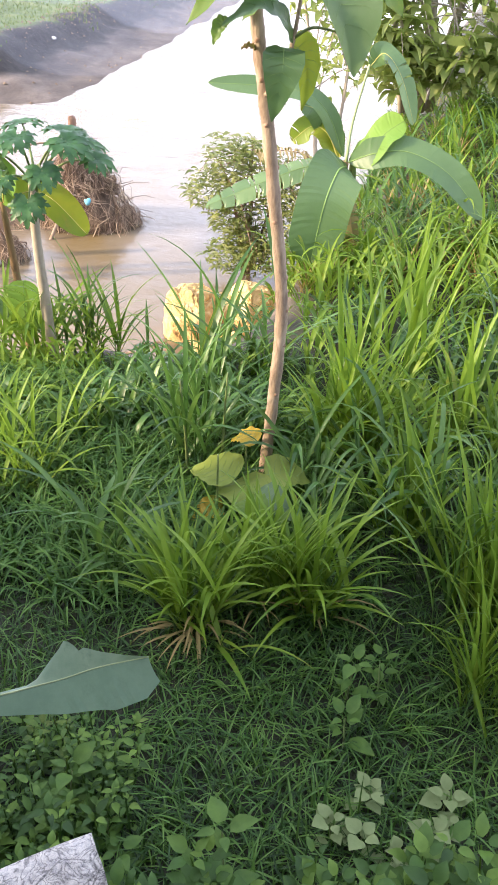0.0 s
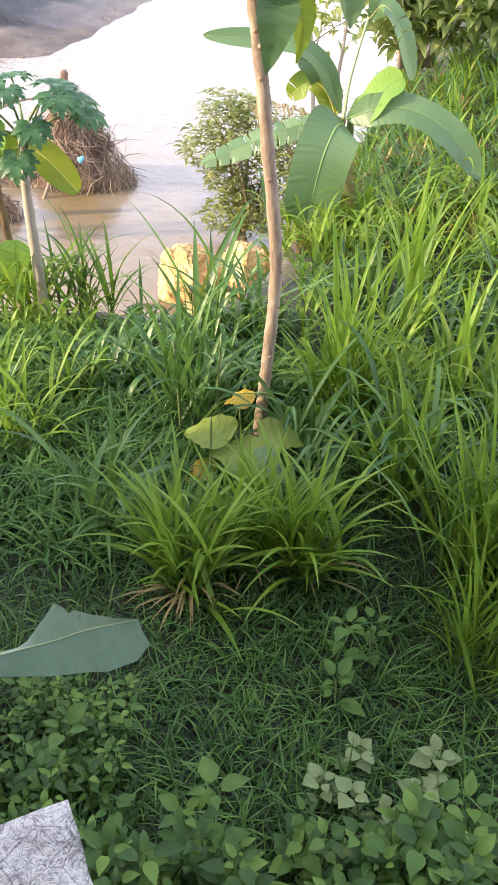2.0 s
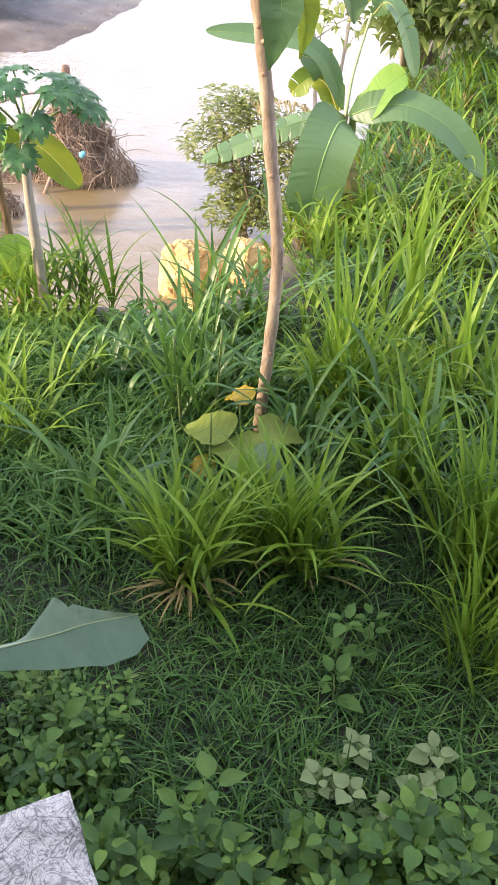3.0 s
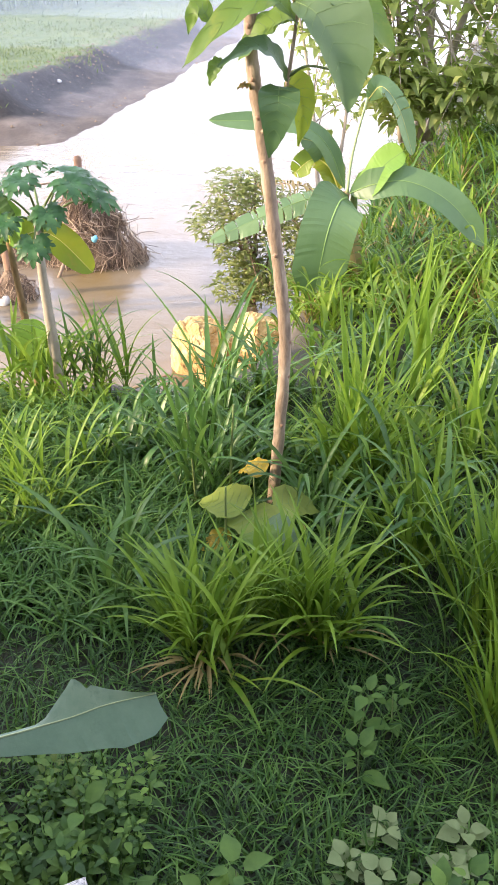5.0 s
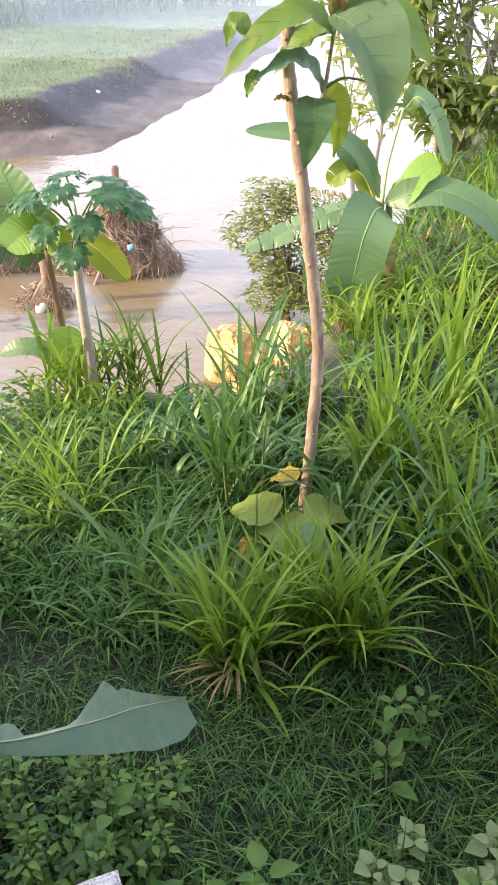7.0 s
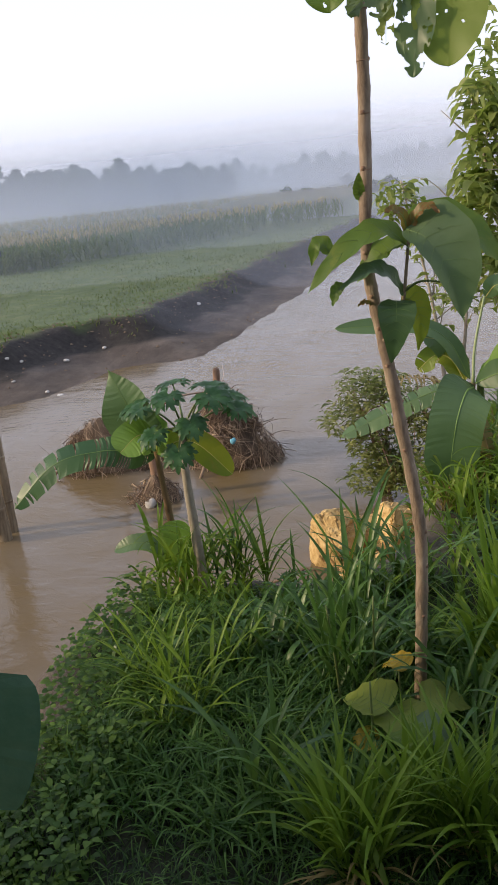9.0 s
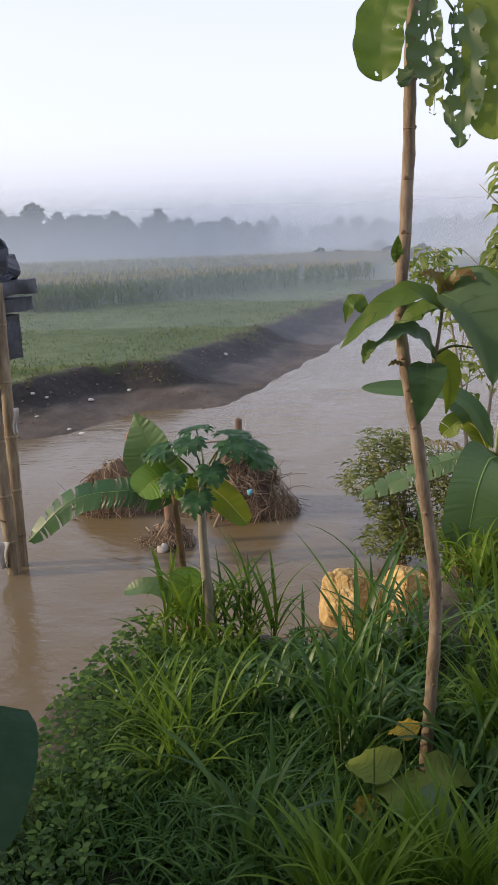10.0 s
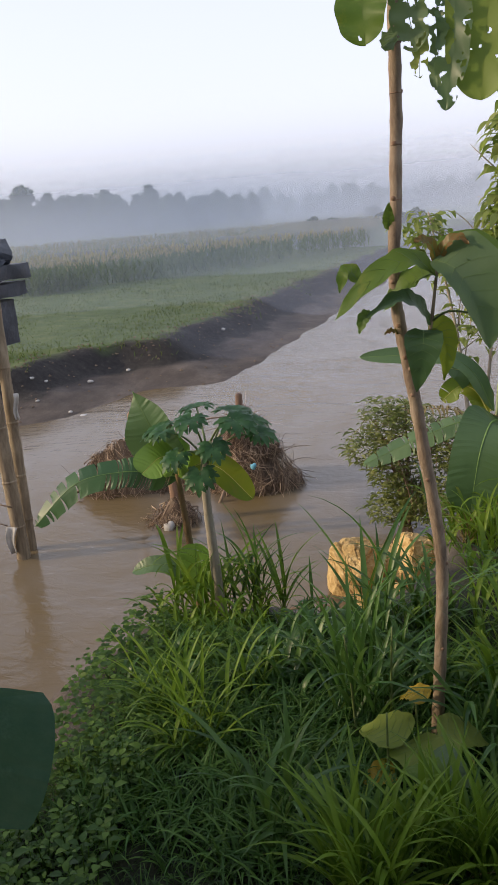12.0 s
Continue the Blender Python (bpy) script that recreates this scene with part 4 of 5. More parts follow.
def banana_left():
    o = (-1.68, 5.2, -0.2)
    e = thing("banana_plant", o, "young banana plant behind a papaya at the bank edge", "banana plant", "banana plants")
    stem(e, o, [(-1.62, 5.2, -0.35), (-1.66, 5.2, 0.3), (-1.70, 5.2, 0.88)], [0.034, 0.028, 0.018])
    banana_leaf(e, o, [(-1.69, 5.2, 0.86), (-1.76, 5.18, 1.02), (-1.84, 5.15, 1.24), (-1.955, 5.2, 1.47)], 0.46, (-0.4, -0.75, 0.5), BANANA, "upright glossy green banana leaf", 11, RIB, 0, 0.25, lance)
    banana_leaf(e, o, [(-1.69, 5.2, 0.86), (-1.86, 5.15, 0.90), (-2.06, 5.1, 0.93), (-2.40, 5.05, 0.86), (-2.73, 5.0, 0.56)], 0.23, (-0.1, -0.75, 0.65), BANANA_DARK, "long banana leaf torn into strips", 12, RIB, 0.38, -0.25)
    # these two leaves carry the glow of light from behind in their colour
    banana_leaf(e, o, [(-1.68, 5.18, 0.88), (-1.66, 5.1, 1.02), (-1.74, 5.0, 1.06), (-1.84, 4.9, 0.98)], 0.30, (-0.3, -0.75, 0.55), BANANA_PALE, "banana leaf seen from below, backlit glow coloured yellow-green", 13, RIB_YELLOW, 0, 0.1)
    banana_leaf(e, o, [(-1.66, 5.18, 0.86), (-1.50, 5.1, 0.98), (-1.34, 5.05, 0.96), (-1.13, 5.0, 0.77)], 0.20, (0.1, -0.75, 0.6), BANANA_YELLOW, "banana leaf tip with its backlit glow coloured yellow", 14, RIB_YELLOW, 0, 0.1)
    banana_leaf(e, o, [(-1.62, 5.15, 0.0), (-1.74, 5.1, 0.2), (-1.9, 5.1, 0.24), (-2.08, 5.1, 0.18)], 0.13, (0.0, -0.6, 0.8), BANANA, "low young banana leaf", 15, RIB, 0, 0.2)
    banana_leaf(e, o, [(-1.60, 5.1, 0.0), (-1.60, 5.08, 0.2), (-1.58, 5.06, 0.42)], 0.22, (0.0, -1.0, 0.1), BANANA_PALE, "broad upright sucker leaf", 16, RIB, 0, 0.1)


banana_left()


def broad_side(t):
    return float(np.interp(t, [0, 0.35, 0.4, 0.6, 0.8, 0.93, 1.0], [0.05, 0.1, 0.3, 0.8, 1.08, 0.95, 0.62]))


def torn_side(t):
    return float(np.interp(t, [0, 0.3, 0.41, 0.43, 0.45, 0.56, 0.60, 0.66, 0.69, 0.73, 0.75, 0.82, 0.92, 1.0],
                           [0.05, 0.15, 0.45, 0.42, 0.06, 0.06, 0.5, 0.88, 0.8, 0.5, 0.56, 0.34, 0.14, 0.03]))


def cut_blade(t):
    return float(np.interp(t, [0, 0.56, 0.58, 0.62, 0.70, 0.85, 0.93, 0.95, 1.0], [0.03, 0.05, 0.8, 1.0, 1.03, 0.96, 0.86, 0.3, 0.1]))


def banana_near():
    o = (-1.55, 1.75, 0.0)
    e = thing("banana_plant", o, "banana plant by the terrace, bluish sky sheen in its leaf colours", "banana plant", "banana plants")
    stem(e, o, [(-1.55, 1.75, -0.1), (-1.55, 1.75, 0.5), (-1.5, 1.75, 1.1)], [0.11, 0.09, 0.05])
    banana_leaf(e, o, [(-1.5, 1.75, 0.62), (-1.0, 1.68, 0.67), (-0.74, 1.6, 0.75), (-0.49, 1.6, 0.85), (-0.36, 1.6, 0.92), (-0.235, 1.6, 0.97)], 0.2, (0.12, -0.72, 0.70), BANANA_SHEEN, "ragged-edged banana leaf with bluish sky sheen in its colour", 21, RIB_PALE, 0, 0.05, torn_side, broad_side)
    banana_leaf(e, o, [(-1.5, 1.75, 0.9), (-1.52, 1.92, 1.20), (-1.33, 2.08, 1.26), (-1.345, 2.1, 1.0), (-1.46, 2.1, 0.66)], 0.40, (0.3, -0.9, 0.25), BANANA_BLUE, "dark blue-green banana leaf hanging down, sheen painted in lighter blotches", 22, RIB, 0, 0.06, cut_blade, swept=0.0)


banana_near()


# ---------------------------------------------------------------- papaya
def papaya():
    o = (-1.42, 4.9, -0.1)
    e = thing("papaya_tree", o, "young papaya tree with lobed dark green leaves", "papaya tree")
    b = Buf()
    pts = curve_points([(-1.385, 4.9, -0.3), (-1.40, 4.9, 0.3), (-1.415, 4.9, 0.8), (-1.40, 4.9, 1.16)], 26)
    b.tube(pts, [(0.041 - 0.0008 * i) * (1.05 if i % 3 == 0 else 1) for i in range(27)], 12)
    part("trunk", moved(b, o), BARK_GREY, e, "grey ringed papaya trunk")
    r = random.Random(4)
    leaves = [(-1.62, 4.8, 1.30), (-1.02, 4.85, 1.26), (-1.42, 4.75, 1.38), (-1.16, 4.8, 1.36), (-1.28, 4.7, 1.22), (-1.36, 4.64, 1.06), (-1.52, 4.7, 1.16),
              (-1.25, 5.1, 1.34), (-1.5, 5.15, 1.36), (-1.10, 5.0, 1.30), (-1.72, 5.0, 1.26)]
    for k, c in enumerate(leaves):
        c = Vector(c)
        top = Vector((-1.38, 4.9, 1.04 + 0.12 * r.random()))
        up = (Vector((0, -0.35, 1)) + (c - top).normalized() * 0.45).normalized()
        head = Vector(((c - top).x, (c - top).y, 0)).normalized()
        head = (head - up * head.dot(up)).normalized()
        side = up.cross(head).normalized()
        lb = Buf()
        size = r.uniform(0.115, 0.165)
        for j in range(7):
            a = (j - 3) * 0.75
            d = (head * math.cos(a) + side * math.sin(a)).normalized()
            ln = size * (1.15 - 0.1 * abs(j - 3))
            tip = c + d * ln - up * ln * 0.16
            spine = [c, c + d * ln * 0.5 + up * 0.01, tip]
            lb.leaf(spine, ln * 0.46, lambda t: [0.62, 0.5, 0.62, 0.95, 0.72, 0.9, 0.5, 0.42, 0.1][min(8, int(t * 8.01))], up, 0.1, 0.004, 8, j)
            for sgn in (-1, 1):
                q = c + d * ln * 0.5
                d2 = (d * 0.75 + d.cross(up) * sgn * 0.7).normalized()
                lb.leaf([q, q + d2 * ln * 0.22, q + d2 * ln * 0.42 - up * 0.02], ln * 0.22, lance, up, 0.1, 0, 4, j)
        ob = part("leaf", moved(lb, o), PAPAYA, e)
        petiole(ob, o, [top, top.lerp(c, 0.5) + Vector((0, 0, 0.05)), c], 0.008, 0.005)


papaya()


# ---------------------------------------------------------------- teak sapling
def eaten(buf, seed, keep_below):
    """Holes and bitten edges where insects have eaten the leaf between its veins."""
    keep = []
    for f in buf.f:
        c = (buf.v[f[0]] + buf.v[f[2]]) / 2
        if noise.noise(c * 22 + Vector((seed, 0, 0))) + 0.45 * noise.noise(c * 60) < keep_below:
            keep.append(f)
    buf.f = keep


def blunt(t):
    return max(0.03, min(1, (t * 3.2 + 0.03) ** 0.6) * (1 - max(0, (t - 0.6) / 0.4) ** 2.6) ** 0.55)


def teak_leaf(parent, base, spine, width, face, mat, label="", seed=0, profile=ovate, rib=VEIN, ripple=0.006, ragged=0.06, bitten=0.0, lop=1.0):
    b = Buf()
    pts = b.leaf(spine, width, profile, face, 0.18, ripple, 150 if bitten else 16, seed, 0.0 if bitten else ragged, tuple(np.linspace(-1, 1, 61)) if bitten else (-1, -0.75, -0.4, 0, 0.4, 0.75, 1), lop)
    if bitten:
        eaten(b, seed, bitten)
    ob = part("leaf", moved(b, base), mat, parent, label)
    m = Buf()
    m.tube([p - Vector(face).normalized() * 0.002 for p in pts], [0.0028 * (1 - i / (len(pts) + 1)) + 0.0006 for i in range(len(pts))], 5)
    up = Vector(face).normalized() * 0.0012
    for i in () if bitten else range(1, 13, 2):
        for edge in (0, 6):
            near_edge = b.rows[i + 2][edge].lerp(b.rows[i + 2][3], 0.12)
            m.tube([b.rows[i][3] + up, b.rows[i + 1][1 if edge == 0 else 5].lerp(b.rows[i + 1][3], 0.3) + up, near_edge + up], [0.0009, 0.0007, 0.0004], 3, False)
    part("midrib", moved(m, base), rib, ob)
    return ob


def sapling():
    o = (0.01, 3.65, 0.0)
    e = thing("teak_sapling", o, "slender leaning teak sapling with a pale bare trunk", "young tree")
    line = [(0.018, 3.65, -0.2), (0.026, 3.65, 0.1), (0.045, 3.65, 0.45), (0.060, 3.65, 0.85), (0.048, 3.65, 1.09), (-0.008, 3.65, 1.49), (-0.050, 3.65, 1.77), (-0.092, 3.65, 2.02), (-0.112, 3.65, 2.17),
            (-0.112, 3.65, 2.35), (-0.095, 3.65, 2.69), (-0.088, 3.65, 3.0), (-0.086, 3.65, 3.3), (-0.07, 3.65, 3.7), (-0.05, 3.66, 4.2)]
    pts = curve_points(line, 90)
    b = Buf()
    rad = [(0.029 - 0.006 * i / 90) * (1 + (0.11 if i % 4 == 0 else 0) + 0.04 * noise.noise((i * 0.4, 0, 3))) for i in range(91)]
    b.tube([p + Vector((noise.noise((i * .3, 1, 0)), 0, 0)) * 0.004 for i, p in enumerate(pts)], rad, 14)
    part("trunk", moved(b, o), BARK, e, "pale brown trunk with leaf scars")
    r = random.Random(2)
    for i in range(46, 88, 4):
        p = pts[i]
        start = r.uniform(0, 6.28)
        ring = Buf()
        ring.tube([p + Vector((math.cos(start + q), math.sin(start + q), 0.10 * math.sin(q * 0.8))) * (rad[i] + 0.0005) for q in np.linspace(0, r.uniform(2.0, 4.5), 16)], [0.0018 * math.sin(math.pi * (q + 0.5) / 16) + 0.0006 for q in range(16)], 5)
        part("node_ring", moved(ring, o), BARK_GREY if i % 2 else POST_WOOD, e)
    for i in range(10, 86, 4):
        k = Buf()
        p = pts[i]
        a = r.choice((-2.6, -1.9, -1.2, -0.5, 0.1, 3.0))
        d = Vector((math.cos(a), math.sin(a), 0.4)).normalized()
        k.tube([p + d * rad[i] * 0.8, p + d * (rad[i] + 0.001), p + d * (rad[i] + 0.006)], [0.012, 0.010, 0.004], 7)
        part("leaf_scar", moved(k, o), POST_WOOD, e)
    petiole(e, o, [(-0.07, 3.64, 1.86), (-0.01, 3.58, 1.92), (0.03, 3.54, 2.06), (0.06, 3.53, 2.30)], 0.012, 0.006, BARK, "side_shoot")
    petiole(e, o, [(0.03, 3.54, 2.08), (0.10, 3.52, 2.12), (0.2, 3.5, 2.11)], 0.006, 0.004, PETIOLE, "twig")
    teak_leaf(e, o, [(0.06, 3.53, 2.26), (-0.02, 3.5, 2.33), (-0.11, 3.47, 2.32), (-0.23, 3.44, 2.24), (-0.345, 3.42, 2.12)], 0.14, (0.2, -0.45, 0.85), TEAK, "arching sunlit teak leaf", 1)
    teak_leaf(e, o, [(0.06, 3.53, 2.27), (0.0, 3.58, 2.26), (-0.08, 3.6, 2.22), (-0.16, 3.62, 2.12)], 0.15, (0.1, -0.5, 0.8), TEAK, "yellow-green teak leaf", 2)
    teak_leaf(e, o, [(0.045, 3.52, 2.33), (0.13, 3.45, 2.29), (0.205, 3.40, 2.16), (0.25, 3.38, 1.985)], 0.34, (0.15, -0.9, 0.35), TEAK_GREY, "large dull green teak leaf", 3, lop=0.4)
    teak_leaf(e, o, [(0.07, 3.54, 2.28), (0.16, 3.56, 2.36), (0.3, 3.56, 2.30), (0.42, 3.55, 2.16)], 0.22, (0.1, -0.5, 0.85), TEAK, "broad teak leaf", 4)
    teak_leaf(e, o, [(0.03, 3.53, 2.07), (-0.02, 3.48, 2.16), (-0.10, 3.45, 2.19), (-0.22, 3.43, 2.12)], 0.11, (-0.1, -0.5, 0.85), TEAK_DARK, "dark curved teak leaf", 5)
    teak_leaf(e, o, [(0.0, 3.52, 2.05), (0.0, 3.46, 2.0), (-0.01, 3.44, 1.92), (-0.03, 3.44, 1.81)], 0.16, (0.05, -0.95, 0.3), TEAK_DARK, "heart-shaped teak leaf", 6, heart)
    teak_leaf(e, o, [(0.02, 3.54, 2.06), (0.07, 3.56, 2.03), (0.095, 3.56, 1.95), (0.08, 3.56, 1.83)], 0.13, (0.3, -0.9, 0.3), BANANA_YELLOW, "yellow sunlit teak leaf", 7, heart)
    teak_leaf(e, o, [(0.06, 3.53, 2.30), (0.04, 3.5, 2.38), (0.0, 3.48, 2.41), (-0.03, 3.46, 2.40)], 0.05, (0, -0.7, 0.7), RED_LEAF, "reddish young leaf", 8)
    teak_leaf(e, o, [(0.06, 3.53, 2.30), (0.09, 3.5, 2.38), (0.14, 3.48, 2.41), (0.18, 3.46, 2.38)], 0.05, (0, -0.7, 0.7), RED_LEAF, "reddish young leaf", 9)
    teak_leaf(e, o, [(-0.25, 3.5, 2.26), (-0.28, 3.5, 2.3), (-0.31, 3.5, 2.29), (-0.33, 3.5, 2.22)], 0.08, (0, -0.7, 0.7), TEAK, "", 10)
    teak_leaf(e, o, [(-0.2, 3.45, 2.14), (-0.23, 3.44, 2.12), (-0.25, 3.43, 2.06)], 0.06, (-0.2, -0.7, 0.5), TEAK, "", 11)
    teak_leaf(e, o, [(-0.1, 3.64, 2.02), (-0.13, 3.6, 2.04), (-0.16, 3.58, 2.03)], 0.03, (0, -0.7, 0.7), RED_LEAF, "", 12)
    teak_leaf(e, o, [(-0.13, 3.64, 2.45), (-0.13, 3.62, 2.50), (-0.125, 3.6, 2.56)], 0.05, (0, -1, 0.2), TEAK, "", 13)
    # crown above
    top = Vector((-0.05, 3.65, 3.55))
    crown = [((-0.13, 3.52, 3.48), (-0.19, 3.48, 3.31), (-0.185, 3.46, 3.12), 0.20, TEAK, 0.74), ((-0.02, 3.52, 3.42), (-0.03, 3.48, 3.24), (0.0, 3.46, 3.08), 0.14, TEAK_GREY, 0.2),
             ((0.24, 3.5, 3.60), (0.25, 3.45, 3.25), (0.222, 3.42, 2.885), 0.29, TEAK_SUN, 0.7), ((0.01, 3.55, 3.2), (0.01, 3.5, 3.1), (0.006, 3.47, 2.99), 0.07, TEAK_SUN, 0.2),
             ((0.07, 3.55, 3.36), (0.075, 3.5, 3.14), (0.07, 3.47, 2.94), 0.08, TEAK_GREY, 0.02), ((0.10, 3.5, 3.45), (0.135, 3.45, 3.16), (0.098, 3.44, 2.865), 0.13, TEAK_GREY, 0.24),
             ((0.1, 3.6, 3.6), (0.40, 3.55, 3.5), (0.48, 3.5, 3.2), 0.24, TEAK_SUN, 0), ((-0.1, 3.8, 3.7), (-0.35, 4.0, 3.8), (-0.55, 4.1, 3.6), 0.25, TEAK, 0), ((0.1, 3.9, 3.8), (0.3, 4.1, 3.9), (0.5, 4.2, 3.7), 0.25, TEAK, 0),
             ((-0.08, 3.6, 3.19), (-0.10, 3.55, 3.15), (-0.09, 3.5, 3.10), 0.075, TEAK_GREY, 0)]
    for k, (a, c, d, w, mt, bitten) in enumerate(crown):
        petiole(e, o, [top if k < 9 else (-0.086, 3.65, 3.2), Vector(a)], 0.008, 0.005)
        teak_leaf(e, o, [a, c, d], w, (-0.3, -0.9, 0.3), mt, "large insect-eaten teak leaf" if bitten else "", 20 + k, blunt, VEIN, 0.008, 0.12, bitten)


sapling()


def seedling(at, leaves, label):
    e = thing("teak_seedling", at, label, "seedling", "seedlings")
    for k, (c, s, mt, tilt) in enumerate(leaves):
        c = Vector(c)
        petiole(e, at, [at, Vector(at).lerp(c, 0.6) + Vector((0, 0, 0.04)), c], 0.006, 0.004)
        a = tilt
        d = Vector((math.cos(a), math.sin(a), -0.15)).normalized()
        teak_leaf(e, at, [c - d * s * 0.4, c + d * s * 0.1 + Vector((0, 0, 0.02)), c + d * s * 0.6 - Vector((0, 0, 0.03))], s * 0.95, (0.05, -0.2, 1.0), mt, "", k, heart, RIB)


seedling((-0.06, 3.42, 0.0), [((-0.20, 3.40, 0.21), 0.27, TEAK_SUN, 2.6), ((0.12, 3.42, 0.20), 0.23, TEAK_SUN, 0.2), ((-0.05, 3.30, 0.16), 0.28, TEAK_SUN, -1.0), ((-0.02, 3.12, 0.22), 0.18, TEAK, -1.0),
                              ((0.06, 3.2, 0.2), 0.2, TEAK_GREY, -0.5), ((-0.22, 3.26, 0.08), 0.16, YELLOW, 3.4), ((-0.07, 3.52, 0.33), 0.15, YELLOW, 2.6)], "low broad-leaved seedling at the foot of the sapling")


# ---------------------------------------------------------------- larger tree and bush by the river
def leafy_tree(at, name, label, category, trunks, crown, n, size, mat, seed, hang=0.8, bark=BARK_GREY, shape=ovate):
    e = thing(name, at, label, category)
    r = random.Random(seed)
    for k, (a, c, d, r0) in enumerate(trunks):
        b = Buf()
        q = curve_points([a, c, d], 14)
        b.tube(q, [r0 * (1 - 0.75 * i / 14) for i in range(15)], 8)
        t = part("trunk", moved(b, at), bark, e)
        for _ in range(9):
            s = q[r.randrange(4, 15)]
            x, y, z, rx, ry, rz = r.choice(crown)
            tip = Vector((r.gauss(x, rx * .5), r.gauss(y, ry * .5), r.gauss(z, rz * .5)))
            mid = s.lerp(tip, 0.5) + Vector((0, 0, 0.15))
            lb = Buf()
            lb.tube(curve_points([s, mid, tip], 6), [r0 * 0.3 * (1 - i / 7.5) for i in range(7)], 5)
            part("limb", moved(lb, at), bark, t)
    b = Buf()
    for _ in range(n):
        x, y, z, rx, ry, rz = r.choice(crown)
        while True:
            u = Vector((r.uniform(-1, 1), r.uniform(-1, 1), r.uniform(-1, 1)))
            if 0.25 < u.length < 1:
                break
        k = 1 + 0.35 * noise.noise(Vector((u.x * 2, u.y * 2, u.z * 2 + seed)))
        p = Vector((x + u.x * rx * k, y + u.y * ry * k, z + u.z * rz * k))
        a = r.uniform(0, 6.28)
        h = Vector((math.cos(a), math.sin(a), 0))
        ln = size * r.uniform(0.55, 1.15)
        up = Vector((r.gauss(0, .3), r.gauss(0, .3) - 0.2, 1)).normalized()
        d0 = (h * r.uniform(0.6, 1) + Vector((0, 0, 0.25 - hang * 0.3))).normalized()
        d1 = (h * 0.6 - Vector((0, 0, hang * r.uniform(0.5, 1.3)))).normalized()
        b2 = [p, p + d0 * ln * 0.5, p + d0 * ln * 0.5 + d1 * ln * 0.5]
        side = (h.cross(Vector((0, 0, 1))) + Vector((r.gauss(0, .5), r.gauss(0, .5), r.gauss(0, .4)))).normalized()
        rows = []
        for i in range(6):
            t = i / 5
            c = b2[0].lerp(b2[1], t * 2) if t < 0.5 else b2[1].lerp(b2[2], t * 2 - 1)
            w = ln * (0.17 if shape is ovate else 0.13) * shape(min(1, max(0.03, t)))
            rows.append([c - side * w + up * w * 0.3, c, c + side * w + up * w * 0.3])
        b.strip(rows)
    part("crown", moved(b, at), mat, e)
    return e


leafy_tree((1.95, 12.6, 0.2), "riverside_tree", "riverside tree with large drooping yellow-green leaves", "tree",
           [((1.95, 12.6, 0.1), (1.9, 12.4, 1.8), (1.7, 12.2, 4.2), 0.09), ((2.1, 12.7, 0.1), (2.4, 12.5, 2.0), (2.9, 12.2, 4.5), 0.08), ((1.8, 12.5, 0.1), (1.5, 12.3, 1.5), (1.2, 12.0, 3.2), 0.06), ((2.6, 12.9, 0.1), (3.2, 12.8, 2), (3.6, 12.6, 4), 0.07), ((1.7, 12.5, 0.1), (1.3, 12.2, 1.8), (0.95, 11.9, 3.3), 0.05)],
           [(1.12, 11.9, 3.15, 0.38, 0.5, 0.55), (1.05, 11.9, 2.2, 0.35, 0.5, 0.5), (1.5, 12.1, 2.1, 0.75, 0.7, 0.9), (1.6, 12.1, 3.5, 0.75, 0.8, 1.0), (2.6, 12.2, 2.5, 0.9, 0.9, 1.2), (3.2, 12.4, 3.6, 1.0, 0.9, 1.3), (2.0, 12.2, 4.7, 1.0, 0.9, 0.9), (3.0, 12.4, 1.5, 1.1, 0.8, 0.7), (1.3, 12.0, 1.3, 0.6, 0.6, 0.5), (1.6, 11.9, 0.8, 0.5, 0.5, 0.4), (2.3, 11.9, 0.9, 0.6, 0.5, 0.4), (3.1, 12.0, 0.9, 0.7, 0.5, 0.4)],
           2700, 0.34, TREE_LEAF, 5, 0.9)
leafy_tree((0.55, 11.3, -0.6), "small_riverside_tree", "slim young tree with sparse light leaves on the bank", "tree",
           [((0.55, 11.3, -0.9), (0.35, 11.2, 0.8), (0.0, 11.1, 2.4), 0.035), ((0.65, 11.4, -0.9), (0.8, 11.3, 0.8), (0.7, 11.2, 2.0), 0.03)],
           [(-0.05, 11.1, 2.2, 0.32, 0.3, 0.28), (0.35, 11.2, 1.6, 0.4, 0.4, 0.4), (0.6, 11.3, 0.9, 0.55, 0.5, 0.45)], 260, 0.24, TREE_LEAF, 8)
